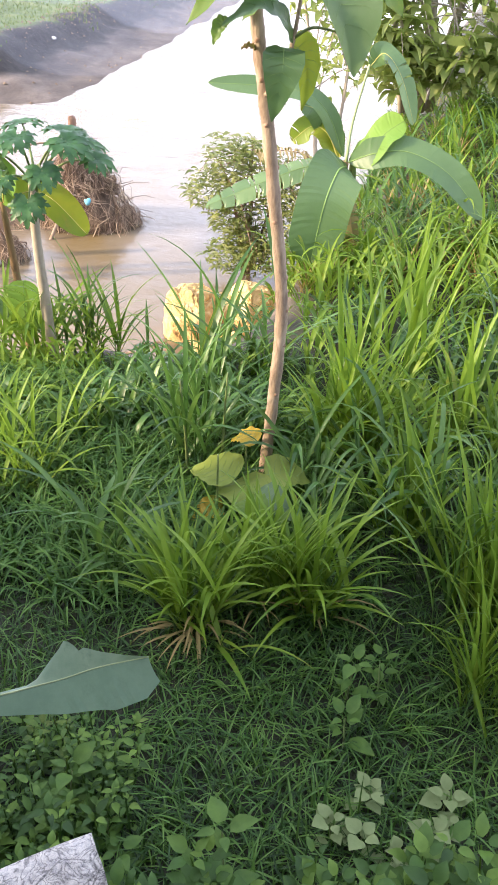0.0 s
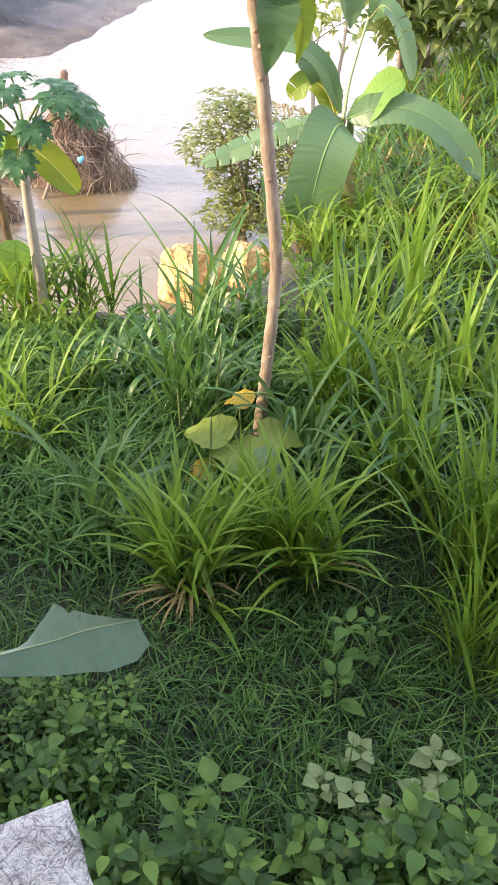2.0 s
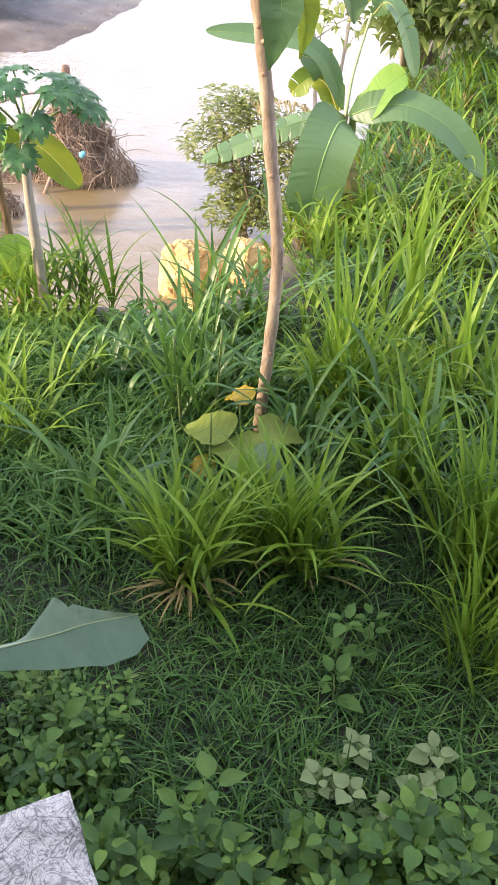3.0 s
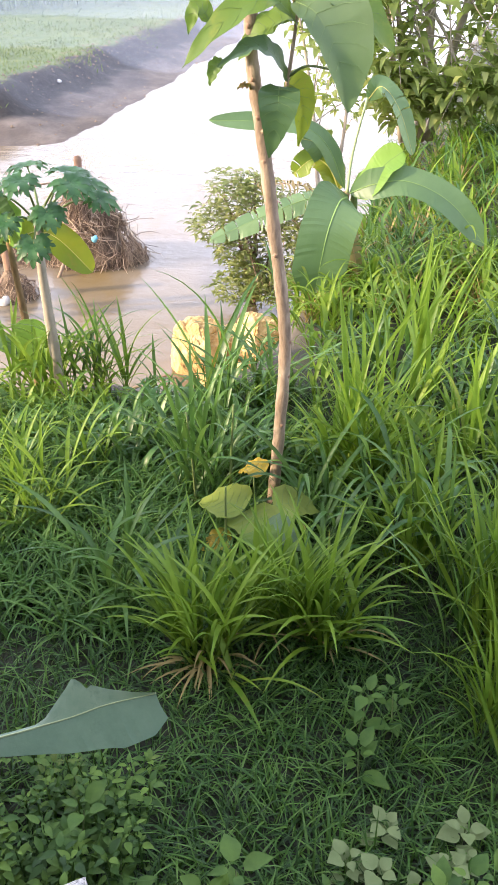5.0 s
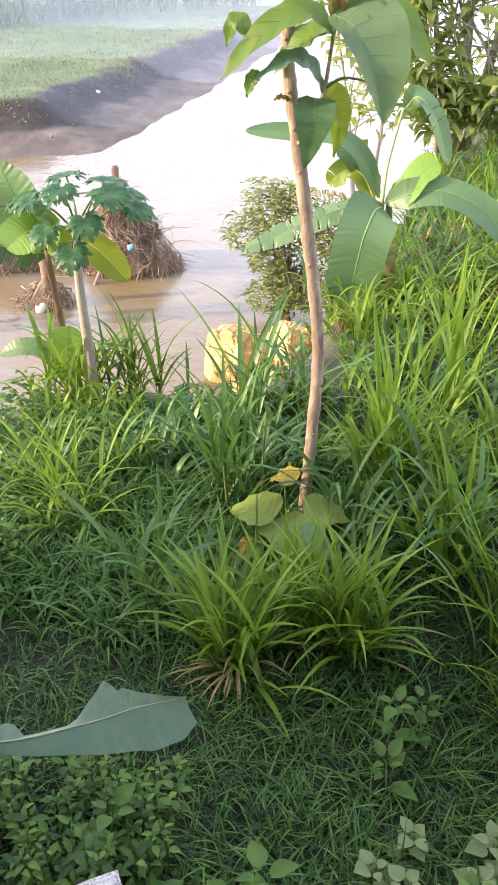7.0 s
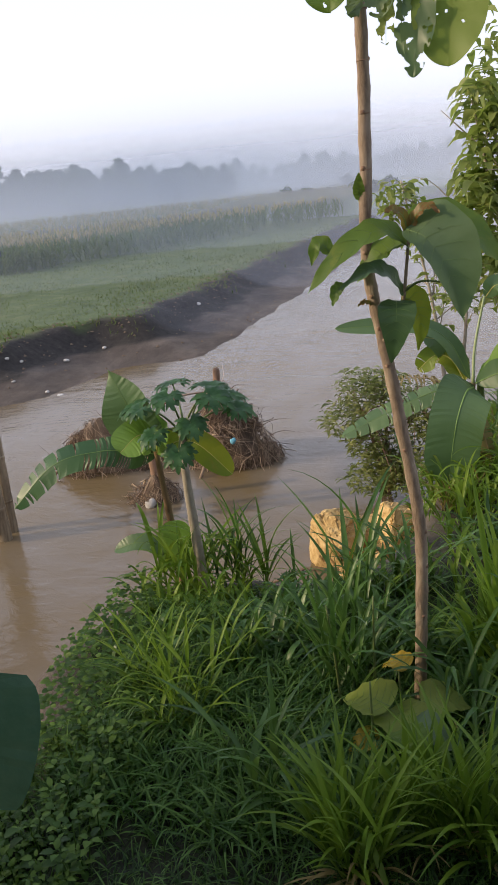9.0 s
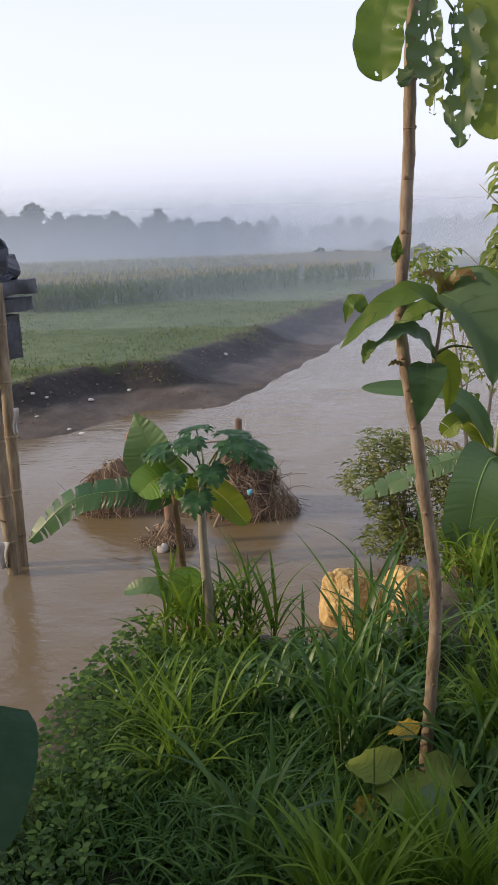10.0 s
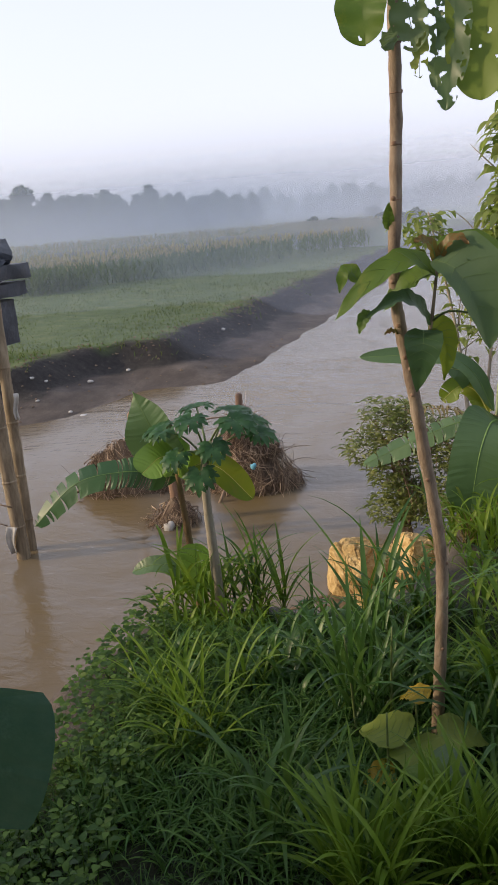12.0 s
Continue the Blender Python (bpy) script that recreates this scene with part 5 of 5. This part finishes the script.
leafy_tree((-0.35, 9.7, -1.2), "riverside_bush", "small-leaved olive-green bush overhanging the water", "bush",
           [((-0.35, 9.7, -1.3), (-0.45, 9.6, -0.6), (-0.65, 9.5, 0.1), 0.03), ((-0.3, 9.75, -1.3), (-0.3, 9.7, -0.5), (-0.3, 9.6, 0.3), 0.03), ((-0.3, 9.7, -1.3), (-0.1, 9.6, -0.6), (0.1, 9.5, 0.1), 0.025)],
           [(-0.55, 9.5, 0.12, 0.32, 0.35, 0.28), (-0.75, 9.5, -0.25, 0.34, 0.35, 0.25), (-0.25, 9.5, 0.1, 0.32, 0.35, 0.25), (-0.5, 9.5, -0.55, 0.3, 0.3, 0.25), (-0.3, 9.5, -0.85, 0.32, 0.3, 0.25), (-0.05, 9.6, -0.4, 0.3, 0.3, 0.4), (0.25, 9.5, -0.1, 0.3, 0.35, 0.3), (0.3, 9.3, -0.6, 0.35, 0.35, 0.35), (-0.45, 9.45, -1.0, 0.4, 0.3, 0.22), (-0.05, 9.4, -0.95, 0.4, 0.3, 0.25)],
           4600, 0.13, BUSH_LEAF, 6, 0.4, POST_WOOD, lance)


def frond(at, spine, n, ln, mat, label, seed):
    e = thing("dead_frond", at, label, "frond")
    pts = curve_points(spine, n)
    b = Buf()
    b.tube(pts, [0.012 * (1 - i / (n + 3)) for i in range(n + 1)], 5)
    part("stalk", moved(b, at), POST_WOOD, e)
    r = random.Random(seed)
    lb = Buf()
    for p in pts[2:]:
        for s in (-1, 1):
            lb.blade(p, math.pi / 2 * s + r.uniform(-.4, .4), ln * r.uniform(.7, 1.1), 0.03, 1.2, 1.6, 4, 0.3)
    part("leaflets", moved(lb, at), mat, e)


frond((0.42, 9.2, -0.4), [(0.42, 9.2, -0.4), (0.36, 9.1, 0.2), (0.1, 9.0, 0.34), (-0.25, 9.0, 0.30)], 22, 0.25, STRAW, "brown drooping palm frond behind the bush", 3)


# ---------------------------------------------------------------- parapet end
def parapet():
    c, e1, e2 = Vector((-0.12, 0.685, 0)), Vector((0.49, -0.87, 0)).normalized(), Vector((-0.87, -0.49, 0)).normalized()
    bm = bmesh.new()
    bmesh.ops.create_cube(bm, size=1)
    bmesh.ops.subdivide_edges(bm, edges=bm.edges[:], cuts=15, use_grid_fill=True)
    for v in bm.verts:
        u, w, h = v.co.x + 0.5, v.co.y + 0.5, v.co.z + 0.5
        p = c + e1 * (u * 0.17) + e2 * (w * 0.42)
        p.z = -0.1 + h * 1.912
        n3 = Vector((noise.noise(p * 30), noise.noise(p * 30 + Vector((5, 0, 0))), noise.noise(p * 26 + Vector((0, 9, 0)))))
        corner = (abs(u - .5) > .49) + (abs(w - .5) > .49) + (h > .99)
        inward = (c + e1 * 0.085 + e2 * 0.21 - p)
        inward.z = 0
        v.co = p + n3 * 0.004 + (inward.normalized() * 0.004 if corner > 1 else Vector())
        if corner > 1 and h > .99:
            v.co.z -= 0.004
    tagged(part("parapet_post", bm, CONCRETE), "whitewashed concrete post top, blackened by lichen and cracked", "concrete post")


parapet()


# ---------------------------------------------------------------- grasses
def shoot(b, x, y, z, ln, width, r, upright, droop, segs):
    """One grass stem with long blades that leave it at different heights."""
    a = r.uniform(0, 6.28)
    rad = (0.03 + 0.09 * ln) * r.random() ** 0.5
    foot = Vector((x + rad * math.cos(a), y + rad * math.sin(a), z))
    tilt = abs(r.gauss(0, upright)) * 0.8
    h = ln * r.uniform(0.25, 0.62)
    d = Vector((math.cos(a) * math.sin(tilt), math.sin(a) * math.sin(tilt), math.cos(tilt)))
    b.tube([foot, foot + d * h * 0.5, foot + d * h], [width * 0.16, width * 0.14, width * 0.08], 4, False)
    az = r.uniform(0, 6.28)
    m = r.choice((3, 3, 4))
    width *= 1.28
    for k in range(m):
        t = (k + 0.6) / m
        az += 3.14 + r.uniform(-0.7, 0.7)
        b.blade(foot + d * h * t, az if r.random() < 0.75 else a, ln * r.uniform(0.5, 0.95) * (1.05 - 0.3 * abs(t - 0.5)), width * r.uniform(0.65, 1.25),
                r.uniform(0.12, 0.55) * (1.25 - 0.8 * t) + tilt * 0.5, droop * r.uniform(0.25, 1.2), segs, r.uniform(0.1, 0.5))


def tuft(b, x, y, n, ln, width, r, upright=0.25, droop=1.6, segs=7):
    z = ground_z(x, y) - 0.02
    for _ in range(max(2, n // 4)):
        shoot(b, x, y, z, ln, width, r, upright, droop, segs)


def clump(at, n, ln, width, mat, label, seed, upright=0.3, droop=1.6, dry=0):
    x, y = at
    z = ground_z(x, y) - 0.02
    e = thing("grass_clump", (x, y, z), label, "grass clump", "tall grass clumps")
    r = random.Random(seed)
    for _ in range(max(2, n // 4)):
        b = Buf()
        shoot(b, x, y, z, ln, width, r, upright, droop, 8)
        part("grass_shoot", moved(b, (x, y, z)), mat, e)
    for _ in range(dry):
        d = Buf()
        a = r.uniform(3.2, 6.2)
        d.blade((x + r.uniform(0, 0.09) * math.cos(a), y + r.uniform(0, 0.09) * math.sin(a), z + r.uniform(0.01, 0.07)), a, ln * r.uniform(0.2, 0.55), width * r.uniform(0.5, 0.9), r.uniform(0.4, 1.1), r.uniform(0.6, 1.8), 6)
        part("dry_blade", moved(d, (x, y, z)), STRAW, e)


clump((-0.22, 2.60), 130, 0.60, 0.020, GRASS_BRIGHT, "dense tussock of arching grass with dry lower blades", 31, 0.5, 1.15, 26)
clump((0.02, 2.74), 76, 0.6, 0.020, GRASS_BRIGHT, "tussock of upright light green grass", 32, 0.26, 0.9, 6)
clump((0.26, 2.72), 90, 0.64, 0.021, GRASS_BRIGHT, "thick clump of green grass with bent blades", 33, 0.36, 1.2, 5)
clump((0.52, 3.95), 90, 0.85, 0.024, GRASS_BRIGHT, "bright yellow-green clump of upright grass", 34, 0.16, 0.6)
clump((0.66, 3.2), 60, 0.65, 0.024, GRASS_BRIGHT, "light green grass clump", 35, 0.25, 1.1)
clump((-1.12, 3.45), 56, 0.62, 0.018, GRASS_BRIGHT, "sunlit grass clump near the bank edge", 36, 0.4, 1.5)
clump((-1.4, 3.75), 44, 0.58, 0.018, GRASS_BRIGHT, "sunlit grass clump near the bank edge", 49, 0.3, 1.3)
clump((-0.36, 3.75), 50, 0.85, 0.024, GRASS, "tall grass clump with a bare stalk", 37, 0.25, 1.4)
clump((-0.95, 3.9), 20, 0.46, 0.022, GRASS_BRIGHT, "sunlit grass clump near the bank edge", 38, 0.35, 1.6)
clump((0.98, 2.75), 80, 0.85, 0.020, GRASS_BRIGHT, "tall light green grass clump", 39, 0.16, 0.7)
clump((-0.62, 2.95), 34, 0.6, 0.026, GRASS, "few long arching grass blades", 40, 0.6, 1.5)
clump((1.0, 5.3), 30, 0.9, 0.026, GRASS_BRIGHT, "tall upright grass clump on the bank", 41, 0.15, 0.5)
clump((-1.24, 5.08), 30, 0.72, 0.022, GRASS, "tall grass round the foot of a papaya", 43, 0.22, 1.3)
clump((-1.05, 5.05), 22, 0.66, 0.022, GRASS_BRIGHT, "tall grass at the bank edge beside a papaya", 44, 0.28, 1.5)
clump((-0.36, 4.45), 14, 0.95, 0.036, GRASS, "tall broad-bladed grass in front of the boulders", 45, 0.32, 1.1)
clump((-0.10, 4.6), 13, 0.95, 0.034, GRASS, "tall broad-bladed grass in front of the boulders", 46, 0.3, 1.2)
clump((0.80, 4.6), 26, 1.0, 0.032, GRASS_BRIGHT, "bright upright grass on the bank", 47, 0.14, 0.5)
clump((1.10, 3.9), 24, 0.9, 0.030, GRASS_BRIGHT, "bright upright grass on the bank", 48, 0.16, 0.6)
clump((0.94, 2.3), 60, 0.62, 0.012, GRASS_BRIGHT, "light green upright grass clump", 42, 0.12, 0.6)


def tall_grass():
    r = random.Random(51)
    b, br, dry = Buf(), Buf(), Buf()

    def put(x, y, n, ln):
        k = noise.noise((x * 1.1, y * 1.1, 3))
        if -1.0 < x < 0.1 and y > 4.3:
            ln *= 0.68
        elif 0.1 <= x < 1.5 and 4.0 < y < 7.3:
            ln *= 0.74
        if y > 6.1 and r.random() < 0.36:
            tuft(dry, x, y, n // 2, ln * 0.8, 0.016, r, 0.35, 1.2, 5)
        # more of the bright copy on the right, to lighten it
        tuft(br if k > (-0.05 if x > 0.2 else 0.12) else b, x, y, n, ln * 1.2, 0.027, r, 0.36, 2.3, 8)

    for _ in range(290):
        x, y = r.uniform(0.2, 2.6), r.uniform(3.0, 7.2)
        if x < 0.6 and y < 3.3:
            continue
        put(x, y, 10, r.uniform(0.4, 0.72))
    for _ in range(90):
        x, y = r.uniform(0.8, 1.6), r.uniform(2.1, 3.2)
        tuft(br if noise.noise((x * 1.1, y * 1.1, 3)) > -0.1 else b, x, y, 10, r.uniform(0.5, 0.78), 0.015, r, 0.2, 1.1, 8)
    for _ in range(190):
        x, y = r.uniform(-1.8, 0.15), r.uniform(3.9, 5.0)
        put(x, y, 9, r.uniform(0.2, 0.36) * (0.6 if x < -0.9 and y < 4.95 else 1))
    for _ in range(26):
        x = r.uniform(-1.9, 0.1)
        put(x, 4.95 + r.uniform(-.1, .2), 5, r.uniform(0.40, 0.70))
    for _ in range(560):
        y = r.uniform(6.3, 13.5)
        lo = float(np.interp(y, [6.0, 6.8, 8.4, 10.9, 13.5], [0.3, 0.65, 1.15, 1.85, 2.3]))
        put(r.uniform(lo, lo + 3.4), y, 9, r.uniform(0.35, 0.65))
    for _ in range(150):
        y = r.uniform(6.0, 13.5)
        lo = float(np.interp(y, [6.0, 6.8, 8.4, 10.9, 13.5], [0.05, 0.45, 1.0, 1.7, 2.1]))
        put(lo - r.uniform(0, 0.55), y, 7, r.uniform(0.25, 0.45))
    for _ in range(22):
        put(r.uniform(0.3, 0.9), r.uniform(6.2, 7.4), 9, r.uniform(0.4, 0.7))
    tagged(part("tall_grass", b, GRASS), "tall green riverside grass with arching blades", "grass", "", "stuff")
    tagged(part("sunlit_tone_grass", br, GRASS_BRIGHT), "lighter yellow-green tall grass", "grass", "", "stuff")
    tagged(part("dry_grass", dry, STRAW), "dry straw-coloured grass on the slope", "grass", "", "stuff")


tall_grass()


def stalk(x, y, h, lean, label):
    z = ground_z(x, y)
    b = Buf()
    b.tube(curve_points([(x, y, z - 0.02), (x + lean * 0.4, y, z + h * 0.5), (x + lean, y, z + h)], 8), [0.009 - 0.0006 * i for i in range(9)], 6)
    ob = part("grass_stalk", moved(b, (x, y, z)), PETIOLE)
    ob.location = (x, y, z)
    tagged(ob, label, "stalk", "grass stalks")


stalk(-0.36, 3.6, 0.62, -0.04, "bare straw-coloured grass stalk")
stalk(-0.19, 3.28, 0.42, 0.0, "bare straw-coloured grass stalk")
stalk(-0.20, 3.7, 0.6, 0.02, "bare straw-coloured grass stalk")


def lawn():
    r = random.Random(61)
    b, fl = Buf(), Buf()
    pts = np.array([(r.uniform(-2.0, 2.0), 1.0 + 4.0 * r.random() ** 1.3) for _ in range(33000)])
    heights, inside, _far = land(pts[:, 0], pts[:, 1])
    for (x, y), z, d in zip(pts, heights, inside):
        if d < 0.1:
            continue
        k = 0.9 + 0.5 * noise.noise((x * 2.1, y * 2.1, 0))
        b.blade((x, y, z - 0.008), r.uniform(0, 6.28), r.uniform(0.09, 0.22) * k, r.uniform(0.004, 0.0105), r.uniform(0.15, 1.1), r.uniform(0.6, 2.0), 4, 0.3)
    for _ in range(620):
        x, y = r.uniform(-1.6, 0.5), r.uniform(2.7, 4.5)
        if float(land(np.array([x]), np.array([y]))[1][0]) < 0.2:
            continue
        for _k in range(r.randrange(7, 15)):
            fl.blade((x + r.gauss(0, 0.04), y + r.gauss(0, 0.04), -0.01), r.uniform(0, 6.28), r.uniform(0.13, 0.3), r.uniform(0.009, 0.017), r.uniform(0.1, 0.8), r.uniform(0.8, 2.2), 5, 0.3)
    for _ in range(260):
        x, y = r.uniform(-0.7, 1.0), r.uniform(1.5, 2.6)
        for _k in range(r.randrange(3, 8)):
            fl.blade((x + r.gauss(0, 0.03), y + r.gauss(0, 0.03), -0.01), r.uniform(0, 6.28), r.uniform(0.1, 0.24), r.uniform(0.005, 0.0095), r.uniform(0.3, 1.0), r.uniform(0.6, 1.8), 5, 0.3)
    tagged(part("lawn_tufts", fl, TUFT), "longer fresh green tufts in the lawn", "grass", "", "stuff")
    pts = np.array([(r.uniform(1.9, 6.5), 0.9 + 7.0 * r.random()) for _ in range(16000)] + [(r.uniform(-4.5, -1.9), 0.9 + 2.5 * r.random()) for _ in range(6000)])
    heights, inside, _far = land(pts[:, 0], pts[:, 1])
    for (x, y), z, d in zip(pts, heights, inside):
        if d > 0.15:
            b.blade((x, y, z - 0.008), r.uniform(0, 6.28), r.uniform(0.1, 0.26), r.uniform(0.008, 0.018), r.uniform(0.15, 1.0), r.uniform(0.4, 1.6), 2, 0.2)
    tagged(part("lawn_grass", b, LAWN), "short lawn grass, its green darkened to deepen the shade", "grass", "", "stuff")


lawn()


# ---------------------------------------------------------------- weeds
def weed_leaf(b, c, d, s, up, wide=0.6):
    side = d.cross(up).normalized()
    rows = []
    for i in range(6):
        t = i / 5
        w = s * wide * 0.5 * ovate(max(0.03, t)) * (1 - 0.45 * t ** 3)
        p = c + d * s * t - up * (s * 0.35 * t * t) + up * 0.15 * s * t
        rows.append([p - side * w + up * w * 0.25, p, p + side * w + up * w * 0.25])
    b.strip(rows)


def weed_plant(b, x, y, h, s, r, pairs=4, wide=0.62, each=None):
    z = ground_z(x, y) if (x < -1.8 or y > 4.8) else 0.0
    lean = Vector((r.gauss(0, .12), r.gauss(0, .12), 1)).normalized()
    a0 = r.uniform(0, 3.14)
    base = Vector((x, y, z))
    b.tube([base, base + lean * h], [0.004, 0.0025], 4, False)
    for k in range(pairs):
        t = (k + 1) / pairs
        for j in range(2 if k < pairs - 1 else 4):
            a = a0 + k * 1.57 + j * (math.pi if k < pairs - 1 else math.pi / 2)
            d = Vector((math.cos(a), math.sin(a), 0.12 + 0.3 * t)).normalized()
            up = Vector((-0.3 * math.cos(a), -0.3 * math.sin(a), 1)).normalized()
            c = base + lean * h * t + d * s * 0.25
            one = b
            if each is not None:
                one = Buf()
                each.append(one)
            d = (d + Vector((r.gauss(0, .18), r.gauss(0, .18), r.gauss(0, .18)))).normalized()
            weed_leaf(one, c, d, s * r.uniform(0.55, 1.3) * (0.75 + 0.25 * (1 - t)), up, wide * r.uniform(0.8, 1.15))


def weeds():
    r = random.Random(71)
    b = Buf()
    for _ in range(420):
        x, y = r.uniform(-0.55, 1.25), r.uniform(0.95, 1.62)
        if y > 1.5 - 0.25 * abs(noise.noise((x * 2, 0, 5))) + 0.12 * (x > 0.2):
            continue
        weed_plant(b, x, y, r.uniform(0.10, 0.28), r.uniform(0.055, 0.095), r, 4)
    for _ in range(230):
        x, y = r.uniform(-1.35, -0.36), r.uniform(1.4, 2.05)
        weed_plant(b, x, y, r.uniform(0.08, 0.22), r.uniform(0.035, 0.062), r, 4, 0.52)
    for _ in range(110):
        x, y = r.uniform(-1.95, -1.3), r.uniform(2.2, 3.3)
        if float(land(np.array([x]), np.array([y]))[1][0]) < 0.15:
            continue
        weed_plant(b, x, y, r.uniform(0.10, 0.22), r.uniform(0.04, 0.065), r, 4, 0.7)
    for _ in range(620):
        x, y = r.uniform(-2.7, -1.05), r.uniform(2.0, 4.6)
        if y < 3.4 and x > -1.3 or float(land(np.array([x]), np.array([y]))[1][0]) < 0.30:
            continue
        weed_plant(b, x, y, r.uniform(0.05, 0.17), r.uniform(0.03, 0.065), r, 4)
    tagged(part("ground_weeds", b, WEED), "low broad-leaved weeds covering the ground", "weeds", "", "stuff")
    vine = Buf()
    for _ in range(1100):
        t = r.random()
        x, y = float(np.interp(t, [0, 0.35, 0.65, 1], [-1.80, -1.78, -1.96, -1.80])) + r.gauss(0, 0.09), 3.1 + 1.7 * t + r.gauss(0, 0.1)
        z = ground_z(x, y) + r.uniform(-0.1, 0.34) * max(0, 1 - abs(x + 1.84) * 2)
        a = r.uniform(0, 6.28)
        weed_leaf(vine, Vector((x, y, z)), Vector((math.cos(a), math.sin(a), 0.1)).normalized(), r.uniform(0.03, 0.055), Vector((0, -0.3, 1)).normalized(), 0.7)
    tagged(part("creeper", vine, WEED), "leafy creeper hanging over the bank edge", "creeper", "", "stuff")
    for k, (x, y, s, h) in enumerate(((-0.55, 1.78, 0.10, 0.20), (-0.40, 1.66, 0.06, 0.12), (-0.36, 1.58, 0.08, 0.10), (0.38, 2.28, 0.08, 0.26), (0.50, 2.30, 0.09, 0.2), (0.36, 2.08, 0.09, 0.16), (-0.02, 1.5, 0.1, 0.3))):
        e = thing("broadleaf_weed", (x, y, 0), "single broad-leaved green weed on the lawn", "weed", "single weeds")
        wb, blades = Buf(), []
        weed_plant(wb, x, y, h, s, r, 3, each=blades)
        part("stem", moved(wb, (x, y, 0)), PETIOLE, e)
        for one in blades:
            part("leaf", moved(one, (x, y, 0)), WEED, e)
    for k, (x, y, s) in enumerate(((0.40, 1.86, 0.07), (0.30, 1.72, 0.07), (0.38, 1.70, 0.065), (0.60, 1.72, 0.065), (0.68, 1.86, 0.08), (0.58, 1.62, 0.07), (0.66, 1.74, 0.06), (0.47, 1.66, 0.05))):
        e = thing("pale_weed", (x, y, 0), "dusty grey-green lobed weed on the lawn", "weed", "pale weeds")
        wb, blades = Buf(), []
        weed_plant(wb, x, y, 0.10, s * 1.0, r, 3, 0.95, each=blades)
        part("stem", moved(wb, (x, y, 0)), PETIOLE, e)
        for one in blades:
            part("leaf", moved(one, (x, y, 0)), WEED_PALE, e)


weeds()
